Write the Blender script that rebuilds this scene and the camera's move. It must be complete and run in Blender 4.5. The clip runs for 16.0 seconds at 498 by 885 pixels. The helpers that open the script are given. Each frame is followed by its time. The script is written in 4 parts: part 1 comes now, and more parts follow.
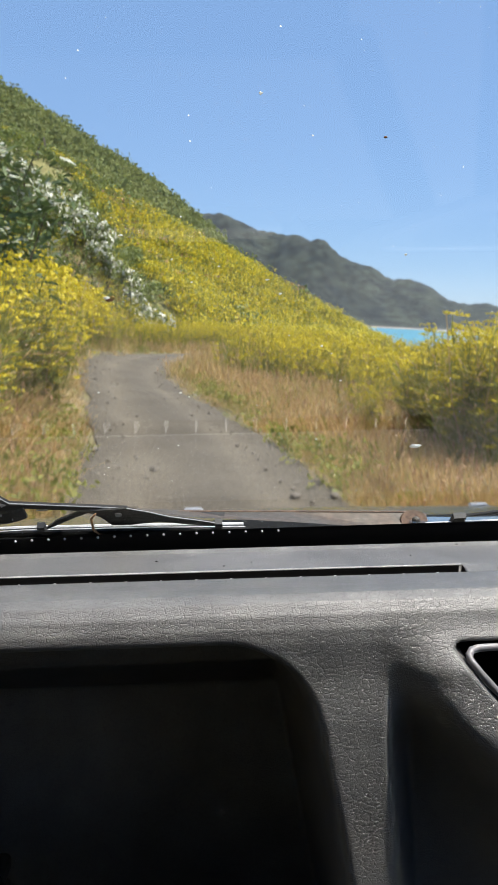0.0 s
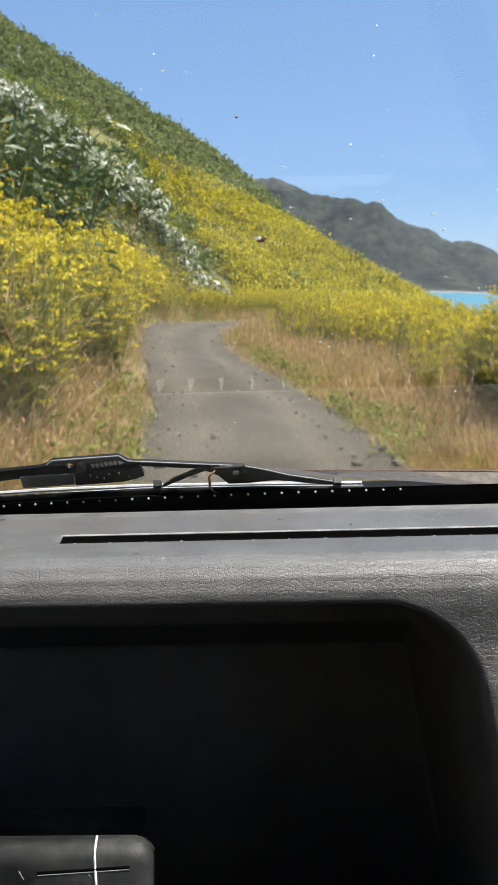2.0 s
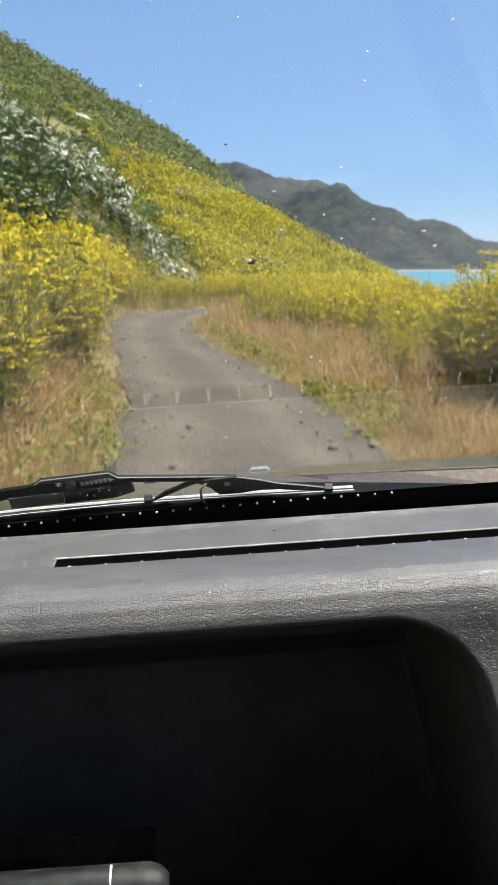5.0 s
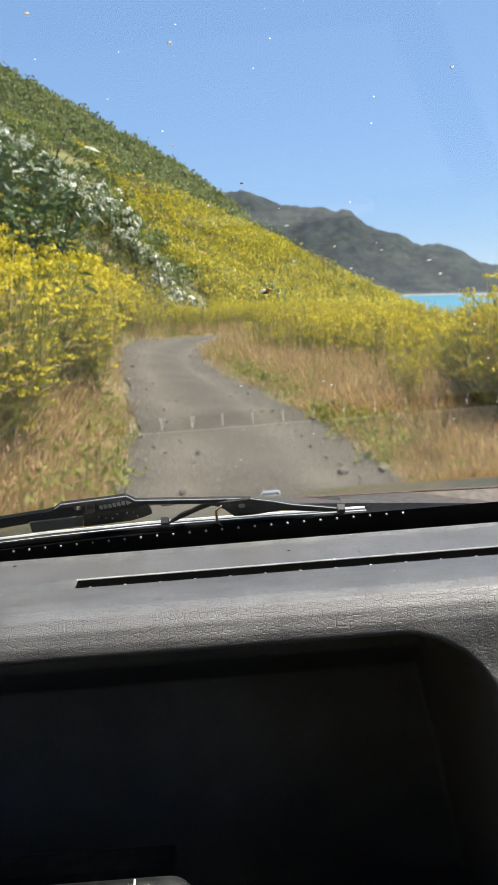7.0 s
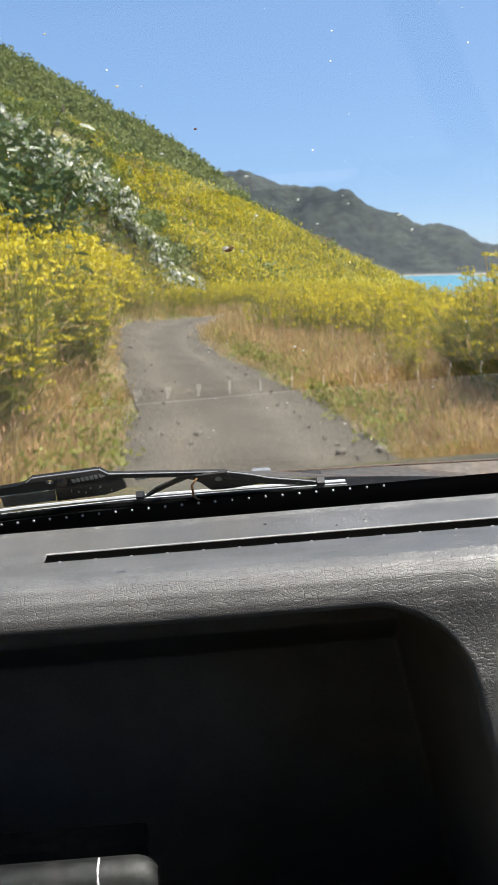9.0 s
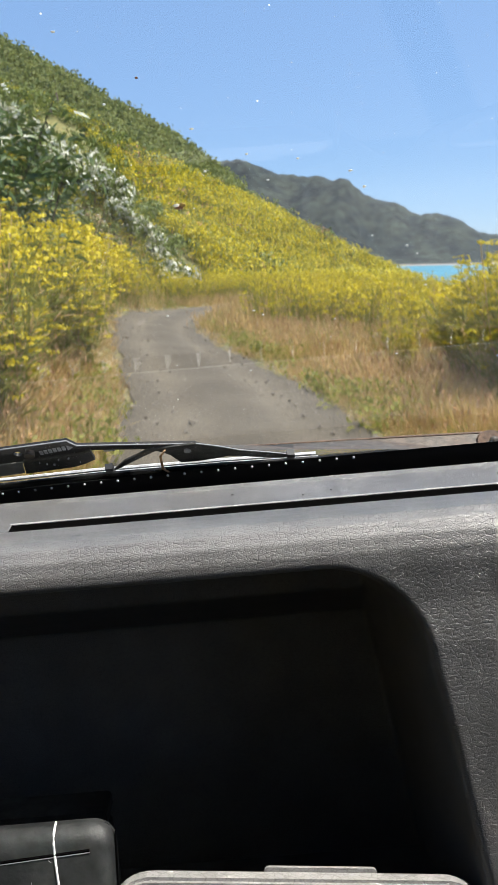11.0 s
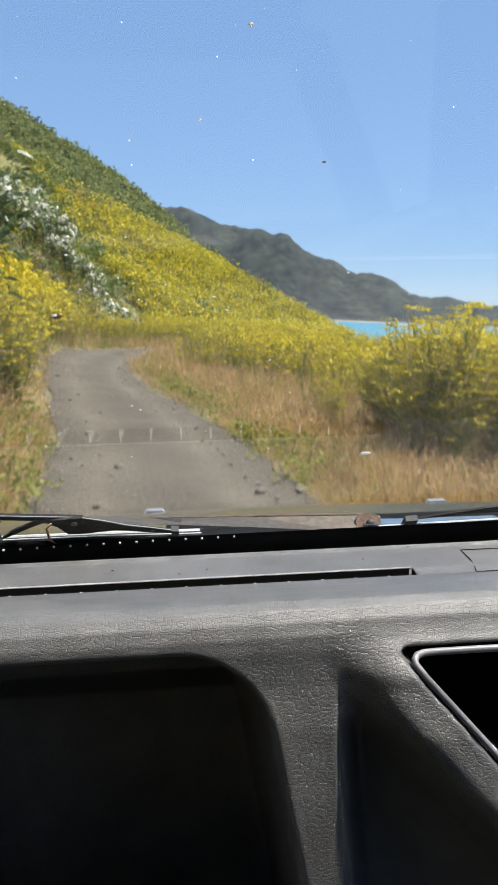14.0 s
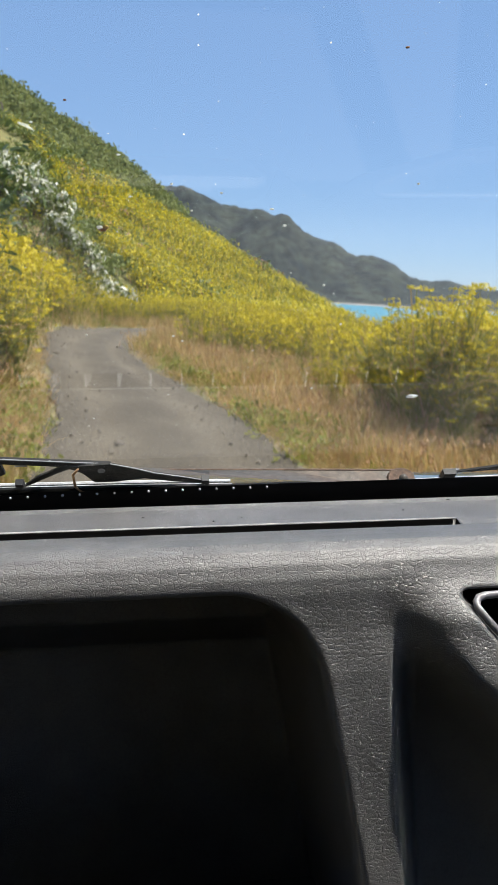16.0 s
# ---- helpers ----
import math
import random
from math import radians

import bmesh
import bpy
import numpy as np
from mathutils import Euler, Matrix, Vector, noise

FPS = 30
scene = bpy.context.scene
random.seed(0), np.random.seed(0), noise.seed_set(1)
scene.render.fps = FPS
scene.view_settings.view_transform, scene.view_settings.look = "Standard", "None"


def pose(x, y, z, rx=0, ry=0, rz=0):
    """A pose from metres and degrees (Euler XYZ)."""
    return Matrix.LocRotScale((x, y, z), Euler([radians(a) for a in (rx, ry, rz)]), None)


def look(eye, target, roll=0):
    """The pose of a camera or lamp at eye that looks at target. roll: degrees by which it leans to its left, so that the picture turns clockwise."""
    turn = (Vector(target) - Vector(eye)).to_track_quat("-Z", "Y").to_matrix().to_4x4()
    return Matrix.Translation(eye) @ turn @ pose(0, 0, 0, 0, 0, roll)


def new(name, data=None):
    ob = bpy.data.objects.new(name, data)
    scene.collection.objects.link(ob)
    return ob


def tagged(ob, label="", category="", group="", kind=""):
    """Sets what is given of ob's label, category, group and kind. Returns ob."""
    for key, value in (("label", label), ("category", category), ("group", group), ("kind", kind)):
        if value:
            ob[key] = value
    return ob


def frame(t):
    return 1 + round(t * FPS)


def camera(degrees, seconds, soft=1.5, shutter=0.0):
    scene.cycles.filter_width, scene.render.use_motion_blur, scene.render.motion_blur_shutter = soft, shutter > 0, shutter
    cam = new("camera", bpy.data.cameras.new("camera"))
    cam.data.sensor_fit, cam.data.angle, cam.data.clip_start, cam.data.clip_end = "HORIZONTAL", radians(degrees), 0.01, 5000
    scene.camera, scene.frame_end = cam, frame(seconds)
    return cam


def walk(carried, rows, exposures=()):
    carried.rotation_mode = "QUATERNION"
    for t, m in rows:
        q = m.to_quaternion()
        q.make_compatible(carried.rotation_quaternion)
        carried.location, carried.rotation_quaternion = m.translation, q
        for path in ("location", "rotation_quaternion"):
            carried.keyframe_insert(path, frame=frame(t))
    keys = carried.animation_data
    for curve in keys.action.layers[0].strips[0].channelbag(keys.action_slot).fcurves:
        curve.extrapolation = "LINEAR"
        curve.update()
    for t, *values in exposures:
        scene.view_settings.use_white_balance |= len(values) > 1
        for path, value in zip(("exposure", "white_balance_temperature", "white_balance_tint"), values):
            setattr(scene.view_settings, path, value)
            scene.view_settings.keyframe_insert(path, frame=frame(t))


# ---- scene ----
# Car coordinates: x to the right, y ahead, z up, the gravel track at z = 0. CAR sets the car, and the camera in it, on the cambered track.
CAR = Matrix.Translation((0.2, 0.5, 1.4)) @ pose(0, 0, 0, -0.8, -3.5, 0) @ Matrix.Translation((-0.2, -0.5, -1.4))
cam = camera(37.77, 16.0, soft=1.5)
PATH = [
    (0, (0.061, 0.011, 1.6), (0.153, 1.984, 1.288), -0.8),
    (0.5, (0.04, 0.009, 1.602), (0.139, 1.981, 1.281), -0.3),
    (1, (0.004, 0.023, 1.6), (0.055, 1.992, 1.254), 0.1),
    (1.5, (-0.023, 0.05, 1.615), (-0.098, 1.997, 1.162), -0.5),
    (2, (0.002, 0.031, 1.587), (-0.057, 1.991, 1.192), -1.8),
    (2.5, (0.018, 0.037, 1.582), (-0.037, 1.987, 1.142), -4.0),
    (3, (0.009, 0.035, 1.588), (-0.027, 1.983, 1.139), -4.3),
    (3.5, (0.002, 0.048, 1.574), (-0.023, 1.996, 1.121), -4.3),
    (5.8, (-0.013, 0.016, 1.621), (0.005, 1.978, 1.236), -3.8),
    (6, (0.007, -0.006, 1.616), (0.009, 1.959, 1.245), -4.2),
    (6.5, (-0.025, 0.017, 1.603), (-0.035, 1.981, 1.224), -4.1),
    (7, (-0.015, 0.021, 1.61), (-0.026, 1.987, 1.244), -4.7),
    (7.5, (-0.006, 0.025, 1.607), (-0.014, 1.988, 1.226), -4.5),
    (8, (-0.026, 0.037, 1.586), (-0.045, 2.0, 1.202), -4.6),
    (8.5, (-0.025, 0.039, 1.586), (-0.04, 1.997, 1.176), -4.3),
    (9, (0.005, 0.037, 1.596), (-0.01, 1.993, 1.181), -4.9),
    (9.5, (0.023, 0.051, 1.574), (0.004, 2.006, 1.157), -4.2),
    (9.7, (0.033, 0.037, 1.586), (0.012, 1.986, 1.14), -4.9),
    (12, (0.012, 0.035, 1.571), (0.02, 1.987, 1.134), -4.5),
    (12.5, (-0.002, 0.03, 1.586), (0.03, 1.979, 1.138), -1.9),
    (13, (0.011, 0.053, 1.564), (0.101, 1.993, 1.085), -0.6),
    (13.5, (0.057, 0.063, 1.572), (0.222, 2.011, 1.15), -1.0),
    (14, (0.071, 0.005, 1.613), (0.257, 1.969, 1.284), -1.1),
    (14.5, (0.054, 0.01, 1.615), (0.249, 1.98, 1.334), -0.7),
    (15, (0.062, 0.017, 1.597), (0.222, 1.992, 1.321), -0.7),
    (15.5, (0.048, 0.032, 1.58), (0.223, 1.989, 1.211), -0.7),
    (16, (0.039, 0.03, 1.577), (0.231, 1.985, 1.199), -0.3),
]
walk(cam, [(t, CAR @ look(eye, target, lean)) for t, eye, target, lean in PATH], [(0, 0.88), (8, 0.92), (11.5, 0.98), (12.6, 1.06), (13.4, 1.06), (14.3, 0.80), (16, 0.80)])

# ---- light ----
SUN_AZ, SUN_EL = 89.0, 69.5          # degrees to the right of straight ahead, above the horizon
world = bpy.data.worlds.new("sky")
scene.world = world
world.use_nodes = True
wn = world.node_tree.nodes
sky = wn.new("ShaderNodeTexSky")
sky.sky_type, sky.sun_disc = "NISHITA", False
sky.sun_elevation, sky.sun_rotation = radians(SUN_EL), radians(SUN_AZ)
sky.air_density, sky.dust_density, sky.ozone_density = 1.0, 0.0, 3.0
even = wn.new("ShaderNodeMix")          # clear summer sky, evened out by thin sea haze
even.data_type = "RGBA"
even.inputs[0].default_value = 0.5
even.inputs[7].default_value = (2.55, 4.5, 8.4, 1)
world.node_tree.links.new(sky.outputs[0], even.inputs[6])
world.node_tree.links.new(even.outputs[2], wn["Background"].inputs[0])
wn["Background"].inputs[1].default_value = 0.074
sun = new("sun", bpy.data.lights.new("sun", "SUN"))
sun.data.energy, sun.data.angle, sun.data.color = 5.0, radians(0.55), (1.0, 0.95, 0.87)
_d = Vector((math.sin(radians(SUN_AZ)) * math.cos(radians(SUN_EL)), math.cos(radians(SUN_AZ)) * math.cos(radians(SUN_EL)), math.sin(radians(SUN_EL))))
sun.matrix_world = look(_d * 50, (0, 0, 0))


# ---- materials ----
def material(name, base, rough=0.6, metal=0.0, vary=0.25, scale=8.0, bump=0.0, bump_scale=60.0, second=None,
             blend_scale=2.0, per="", spec=0.5, coat=0.0, translucent=0.0):
    """Principled material with noise variation at two scales, optional second colour, random per object or island, and bump."""
    m = bpy.data.materials.new(name)
    m.use_nodes = True
    nt, n = m.node_tree, m.node_tree.nodes
    b = n["Principled BSDF"]
    b.inputs["Roughness"].default_value, b.inputs["Metallic"].default_value = rough, metal
    b.inputs["Specular IOR Level"].default_value, b.inputs["Coat Weight"].default_value = spec, coat
    co = n.new("ShaderNodeTexCoord")
    fine, wide = n.new("ShaderNodeTexNoise"), n.new("ShaderNodeTexNoise")
    for x, s in ((fine, scale), (wide, blend_scale)):
        x.inputs["Scale"].default_value, x.inputs["Detail"].default_value = s, 4
        nt.links.new(co.outputs["Object"], x.inputs["Vector"])
    mix = n.new("ShaderNodeMix")
    mix.data_type = "RGBA"
    mix.inputs[6].default_value = (*base, 1)
    mix.inputs[7].default_value = (*(second or [min(1, c * 1.25) for c in base]), 1)
    ramp = n.new("ShaderNodeMapRange")
    ramp.inputs[1].default_value, ramp.inputs[2].default_value = 0.36, 0.64
    nt.links.new(wide.outputs[0], ramp.inputs[0])
    src = ramp.outputs[0]
    if per:
        r = n.new("ShaderNodeObjectInfo") if per == "object" else n.new("ShaderNodeNewGeometry")
        add = n.new("ShaderNodeMath")
        add.operation = "MULTIPLY_ADD"
        nt.links.new(r.outputs["Random" if per == "object" else "Random Per Island"], add.inputs[0])
        add.inputs[1].default_value = 0.8
        half = n.new("ShaderNodeMath")
        half.operation = "MULTIPLY"
        half.inputs[1].default_value = 0.35
        nt.links.new(src, half.inputs[0])
        nt.links.new(half.outputs[0], add.inputs[2])
        add.use_clamp = True
        src = add.outputs[0]
    nt.links.new(src, mix.inputs[0])
    hsv = n.new("ShaderNodeHueSaturation")
    val = n.new("ShaderNodeMapRange")
    val.inputs[1].default_value, val.inputs[2].default_value = 0.3, 0.7
    val.inputs[3].default_value, val.inputs[4].default_value = 1 - vary, 1 + vary
    nt.links.new(fine.outputs[0], val.inputs[0])
    nt.links.new(val.outputs[0], hsv.inputs["Value"])
    nt.links.new(mix.outputs[2], hsv.inputs["Color"])
    nt.links.new(hsv.outputs[0], b.inputs["Base Color"])
    if bump:
        t = n.new("ShaderNodeTexNoise")
        t.inputs["Scale"].default_value, t.inputs["Detail"].default_value = bump_scale, 5
        nt.links.new(co.outputs["Object"], t.inputs["Vector"])
        bp = n.new("ShaderNodeBump")
        bp.inputs["Strength"].default_value, bp.inputs["Distance"].default_value = 1.0, bump
        nt.links.new(t.outputs[0], bp.inputs["Height"])
        nt.links.new(bp.outputs[0], b.inputs["Normal"])
    if translucent:
        tr = n.new("ShaderNodeBsdfTranslucent")
        ms = n.new("ShaderNodeMixShader")
        ms.inputs[0].default_value = translucent
        nt.links.new(hsv.outputs[0], tr.inputs[0])
        nt.links.new(b.outputs[0], ms.inputs[1])
        nt.links.new(tr.outputs[0], ms.inputs[2])
        nt.links.new(ms.outputs[0], n["Material Output"].inputs[0])
    return m


def leather(name, base, rough, cell=0.0042, depth=0.0007):
    """Moulded vinyl with a cracked leather grain: two sizes of cells with creases between them."""
    m = material(name, base, rough, vary=0.18, scale=30, blend_scale=5, spec=0.65)
    nt, n = m.node_tree, m.node_tree.nodes
    co = n.new("ShaderNodeTexCoord")
    warp = n.new("ShaderNodeTexNoise")
    warp.inputs["Scale"].default_value = 0.45 / cell
    off = n.new("ShaderNodeVectorMath")
    off.operation = "MULTIPLY_ADD"
    off.inputs[1].default_value = (cell * 0.7,) * 3
    nt.links.new(co.outputs["Object"], warp.inputs["Vector"])
    nt.links.new(warp.outputs["Color"], off.inputs[0])
    long = n.new("ShaderNodeVectorMath")      # creases run longer across the car
    long.operation = "MULTIPLY"
    long.inputs[1].default_value = (0.95, 1.0, 1.0)
    nt.links.new(co.outputs["Object"], long.inputs[0])
    nt.links.new(long.outputs[0], off.inputs[2])
    total = None
    for k, slant, lo, hi, amount in ((1.5, 0.85, 0.0, 0.08, 0.5), (1.25, -0.8, 0.0, 0.09, 0.45), (0.6, 0.0, 0.0, 0.14, 0.2), (0.36, 0.3, 0.0, 0.3, 0.22)):
        v = n.new("ShaderNodeTexVoronoi")
        v.feature = "DISTANCE_TO_EDGE"
        v.inputs["Scale"].default_value = 1 / (cell * k)
        turn = n.new("ShaderNodeMapping")     # the creases cross each other aslant
        turn.inputs["Rotation"].default_value, turn.inputs["Scale"].default_value = (0, slant, slant * 0.7), (0.62 if slant else 1.0, 1.0, 1.05)
        nt.links.new(off.outputs[0], turn.inputs["Vector"])
        nt.links.new(turn.outputs[0], v.inputs["Vector"])
        r = n.new("ShaderNodeMapRange")
        r.interpolation_type = "SMOOTHSTEP"
        r.inputs[1].default_value, r.inputs[2].default_value, r.inputs[4].default_value = lo, hi, amount
        nt.links.new(v.outputs["Distance"], r.inputs[0])
        if total is None:
            total = r
        else:
            add = n.new("ShaderNodeMath")
            nt.links.new(total.outputs[0], add.inputs[0])
            nt.links.new(r.outputs[0], add.inputs[1])
            total = add
    add = total
    crease_shade = n.new("ShaderNodeMapRange")       # shade in the creases and sheen on the cells, put into the colour
    crease_shade.inputs[1].default_value, crease_shade.inputs[2].default_value = 0.45, 1.37
    crease_shade.inputs[3].default_value, crease_shade.inputs[4].default_value = 0.66, 1.10
    nt.links.new(add.outputs[0], crease_shade.inputs[0])
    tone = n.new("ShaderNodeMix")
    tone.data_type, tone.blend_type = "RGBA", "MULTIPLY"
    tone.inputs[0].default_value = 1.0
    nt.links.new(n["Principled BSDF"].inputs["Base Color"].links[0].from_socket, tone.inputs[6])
    nt.links.new(crease_shade.outputs[0], tone.inputs[7])
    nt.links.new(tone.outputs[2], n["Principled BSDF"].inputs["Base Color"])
    bp = n.new("ShaderNodeBump")
    bp.inputs["Strength"].default_value, bp.inputs["Distance"].default_value = 1.0, depth
    nt.links.new(add.outputs[0], bp.inputs["Height"])
    nt.links.new(bp.outputs[0], n["Principled BSDF"].inputs["Normal"])
    return m


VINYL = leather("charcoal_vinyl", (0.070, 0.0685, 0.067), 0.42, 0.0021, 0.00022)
# Near-black colour carries the shade inside the slot and the vent.
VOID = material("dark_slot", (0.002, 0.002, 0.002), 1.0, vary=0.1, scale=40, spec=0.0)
BLACK = material("black_plastic", (0.012, 0.012, 0.013), 0.55, vary=0.2, scale=40)
TRAY = material("tray_lining", (0.048, 0.047, 0.047), 0.95, vary=0.2, scale=40, spec=0.2)
BEZEL = material("grey_bezel", (0.26, 0.26, 0.27), 0.35, vary=0.1, scale=60)
RUBBER = material("worn_rubber", (0.005, 0.0055, 0.006), 0.6, vary=0.5, scale=110, bump=0.0003, bump_scale=250, second=(0.022, 0.023, 0.023), blend_scale=14, spec=0.3)
GRILLE = material("dusty_grille", (0.006, 0.006, 0.006), 0.9, vary=0.5, scale=60, spec=0.1)
GRAIN = material("grainy_rubber", (0.012, 0.012, 0.012), 0.7, vary=0.6, scale=300, bump=0.001, bump_scale=400, second=(0.04, 0.036, 0.03), blend_scale=60)
# Light grey stands in for sun caught on the far slot edge.
LIP_GLINT = material("worn_lip", (0.28, 0.28, 0.28), 0.5, vary=0.2, scale=60)
RIB = material("rib_plastic", (0.62, 0.62, 0.62), 0.5, vary=0.1, scale=60)
GRIM = material("vent_rim", (0.13, 0.125, 0.135), 0.45, vary=0.1, scale=60)
WIPER = material("wiper_black", (0.004, 0.004, 0.005), 0.5, vary=0.4, scale=120, second=(0.012, 0.011, 0.010), blend_scale=40, spec=0.3)
STEEL = material("wiper_steel", (0.34, 0.345, 0.35), 0.35, 0.5, vary=0.2, scale=120)
# Pale, barely metallic base stands in for sun glint on the steel rails.
RAIL = material("bright_rail", (0.62, 0.61, 0.60), 0.4, 0.2, vary=0.2, scale=150)
RUSTY = material("rusty_arm", (0.085, 0.075, 0.062), 0.55, 0.2, vary=0.35, scale=160, bump=0.0003, bump_scale=400, second=(0.10, 0.072, 0.052), blend_scale=22)
RUST = material("rust", (0.20, 0.125, 0.085), 0.8, 0.1, vary=0.4, scale=200, bump=0.0004, bump_scale=500, second=(0.13, 0.085, 0.06), blend_scale=80)
# Blue in this glossy paint stands in for mirrored sky.
COWL = material("cowl_paint", (0.05, 0.07, 0.10), 0.16, vary=0.2, scale=60, coat=0.6)
TAG = material("grey_tag", (0.10, 0.10, 0.095), 0.6, vary=0.3, scale=80)
DOT = material("pale_dot", (0.26, 0.265, 0.28), 0.4, vary=0.1, scale=200)
AMBER = material("dead_leaf", (0.45, 0.28, 0.05), 0.7, vary=0.3, scale=300)
PAINT = material("dusty_paint", (0.07, 0.075, 0.065), 0.25, vary=0.2, scale=40, second=(0.13, 0.12, 0.095), blend_scale=3, coat=0.4)
# Kept pale so the unseen roof and rear wall bounce light forward.
CLOTH = material("headliner", (0.34, 0.33, 0.31), 0.95, vary=0.1, scale=80)
LEATHER = leather("wallet_leather", (0.19, 0.185, 0.178), 0.5, 0.003, 0.00018)
WHITE = material("white_line", (0.6, 0.6, 0.58), 0.6, vary=0.2, scale=80)
TWIG = material("dry_twig", (0.42, 0.24, 0.12), 0.8, vary=0.3, scale=200)
BUG = material("bug_brown", (0.30, 0.12, 0.035), 0.6, vary=0.5, scale=900)
SPLAT = material("dried_splat", (0.72, 0.72, 0.68), 0.8, vary=0.3, scale=900, translucent=0.6)
GRAVEL = material("gravel", (0.084, 0.068, 0.048), 0.95, vary=0.5, scale=38, bump=0.006, bump_scale=80, second=(0.108, 0.089, 0.064), blend_scale=0.9)
_n, _l = GRAVEL.node_tree.nodes, GRAVEL.node_tree.links
_at, _mr, _tn = _n.new("ShaderNodeAttribute"), _n.new("ShaderNodeMapRange"), _n.new("ShaderNodeMix")      # wheels have swept two paler, finer tracks
_at.attribute_name = "wear"
_mr.inputs[3].default_value, _mr.inputs[4].default_value = 0.82, 1.25
_tn.data_type, _tn.blend_type = "RGBA", "MULTIPLY"
_tn.inputs[0].default_value = 1.0
_l.new(_at.outputs["Fac"], _mr.inputs[0])
_l.new(_n["Principled BSDF"].inputs["Base Color"].links[0].from_socket, _tn.inputs[6])
_l.new(_mr.outputs[0], _tn.inputs[7])
_l.new(_tn.outputs[2], _n["Principled BSDF"].inputs["Base Color"])
STONE = material("stone", (0.22, 0.188, 0.148), 0.9, vary=0.3, scale=30, bump=0.006, bump_scale=60, second=(0.13, 0.110, 0.085), per="object")
SOIL = material("soil_grass", (0.21, 0.15, 0.072), 0.95, vary=0.35, scale=6, bump=0.03, bump_scale=14, second=(0.10, 0.10, 0.035), blend_scale=0.6)
HILL = material("hill_turf", (0.042, 0.058, 0.018), 0.95, vary=0.45, scale=0.5, bump=0.9, bump_scale=0.7, second=(0.062, 0.078, 0.024), blend_scale=0.05)
SLOPE = material("slope_turf", (0.180, 0.156, 0.048), 0.95, vary=0.3, scale=1.5, bump=0.1, bump_scale=3, second=(0.144, 0.144, 0.048), blend_scale=0.2)
BEACH = material("beach_gravel", (0.22, 0.20, 0.18), 0.95, vary=0.2, scale=2)
FENNEL_FLOWER = material("fennel_flower", (0.50, 0.395, 0.008), 0.7, vary=0.25, scale=3, second=(0.63, 0.51, 0.016), blend_scale=0.4, per="island", translucent=0.4)
FENNEL_GREEN = material("fennel_green", (0.185, 0.215, 0.034), 0.7, vary=0.25, scale=4, second=(0.33, 0.315, 0.066), blend_scale=0.5, per="island", translucent=0.5)
DRY = material("dry_grass", (0.48, 0.315, 0.128), 0.85, vary=0.25, scale=3, second=(0.58, 0.42, 0.185), blend_scale=0.5, per="island", translucent=0.45)
DRY_RED = material("dry_seed_heads", (0.38, 0.20, 0.10), 0.85, vary=0.3, scale=3, second=(0.414, 0.253, 0.127), blend_scale=0.5, per="island", translucent=0.25)
GREEN = material("shrub_leaf", (0.125, 0.152, 0.034), 0.6, vary=0.35, scale=1.5, second=(0.20, 0.235, 0.055), blend_scale=0.15, per="island", translucent=0.35)
OLIVE = material("hill_scrub", (0.168, 0.185, 0.056), 0.9, vary=0.2, scale=0.3, second=(0.215, 0.235, 0.075), blend_scale=0.05, per="island", translucent=0.4)
# Near-white colour stands in for sun glare on glossy leaves.
GLEAM_LEAF = material("pale_leaf", (0.47, 0.46, 0.35), 0.5, vary=0.3, scale=2, second=(0.68, 0.65, 0.53), per="island", translucent=0.15)
LONG_LEAF = material("glossy_leaf", (0.05, 0.085, 0.02), 0.45, vary=0.3, scale=2, second=(0.11, 0.15, 0.04), per="island", translucent=0.25)
BARK = material("bark", (0.10, 0.075, 0.05), 0.9, vary=0.4, scale=30)
# Bluish base stands in for distance haze, the paler tone for gully relief.
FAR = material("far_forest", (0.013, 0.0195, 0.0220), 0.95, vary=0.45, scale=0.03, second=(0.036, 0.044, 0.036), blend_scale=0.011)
FAR_BEACH = material("far_beach", (0.24, 0.215, 0.19), 0.95, vary=0.1, scale=0.02)
FOAM = material("surf_foam", (0.85, 0.87, 0.88), 0.8, vary=0.1, scale=0.5)
WATER = material("sea", (0.045, 0.18, 0.24), 0.35, vary=0.12, scale=0.05, second=(0.07, 0.25, 0.30), blend_scale=0.006, bump=0.12, bump_scale=0.7)

GLASS = bpy.data.materials.new("windscreen_glass")
GLASS.use_nodes = True
_n, _l = GLASS.node_tree.nodes, GLASS.node_tree.links
_n.remove(_n["Principled BSDF"])
_tr, _gl, _lw, _pw, _ad, _mx = (_n.new("ShaderNode" + k) for k in ("BsdfTransparent", "BsdfGlossy", "LayerWeight", "Math", "Math", "MixShader"))
_tr.inputs[0].default_value, _gl.inputs["Roughness"].default_value, _lw.inputs[0].default_value = (0.95, 0.97, 0.96, 1), 0.0, 0.5
_pw.operation, _pw.inputs[1].default_value = "POWER", 5.0
_ad.operation, _ad.inputs[1].default_value, _ad.inputs[2].default_value = "MULTIPLY_ADD", 0.90, 0.085
_l.new(_lw.outputs["Facing"], _pw.inputs[0])
_l.new(_pw.outputs[0], _ad.inputs[0])
_l.new(_ad.outputs[0], _mx.inputs[0])
_l.new(_tr.outputs[0], _mx.inputs[1])
_l.new(_gl.outputs[0], _mx.inputs[2])
_l.new(_mx.outputs[0], _n["Material Output"].inputs[0])


FILM = bpy.data.materials.new("windscreen_film")      # added layer that blurs and faintly veils what lies beyond
FILM.use_nodes = True
_n, _l = FILM.node_tree.nodes, FILM.node_tree.links
_n.remove(_n["Principled BSDF"])
_rf, _tl, _mx = (_n.new("ShaderNode" + k) for k in ("BsdfRefraction", "BsdfTranslucent", "MixShader"))
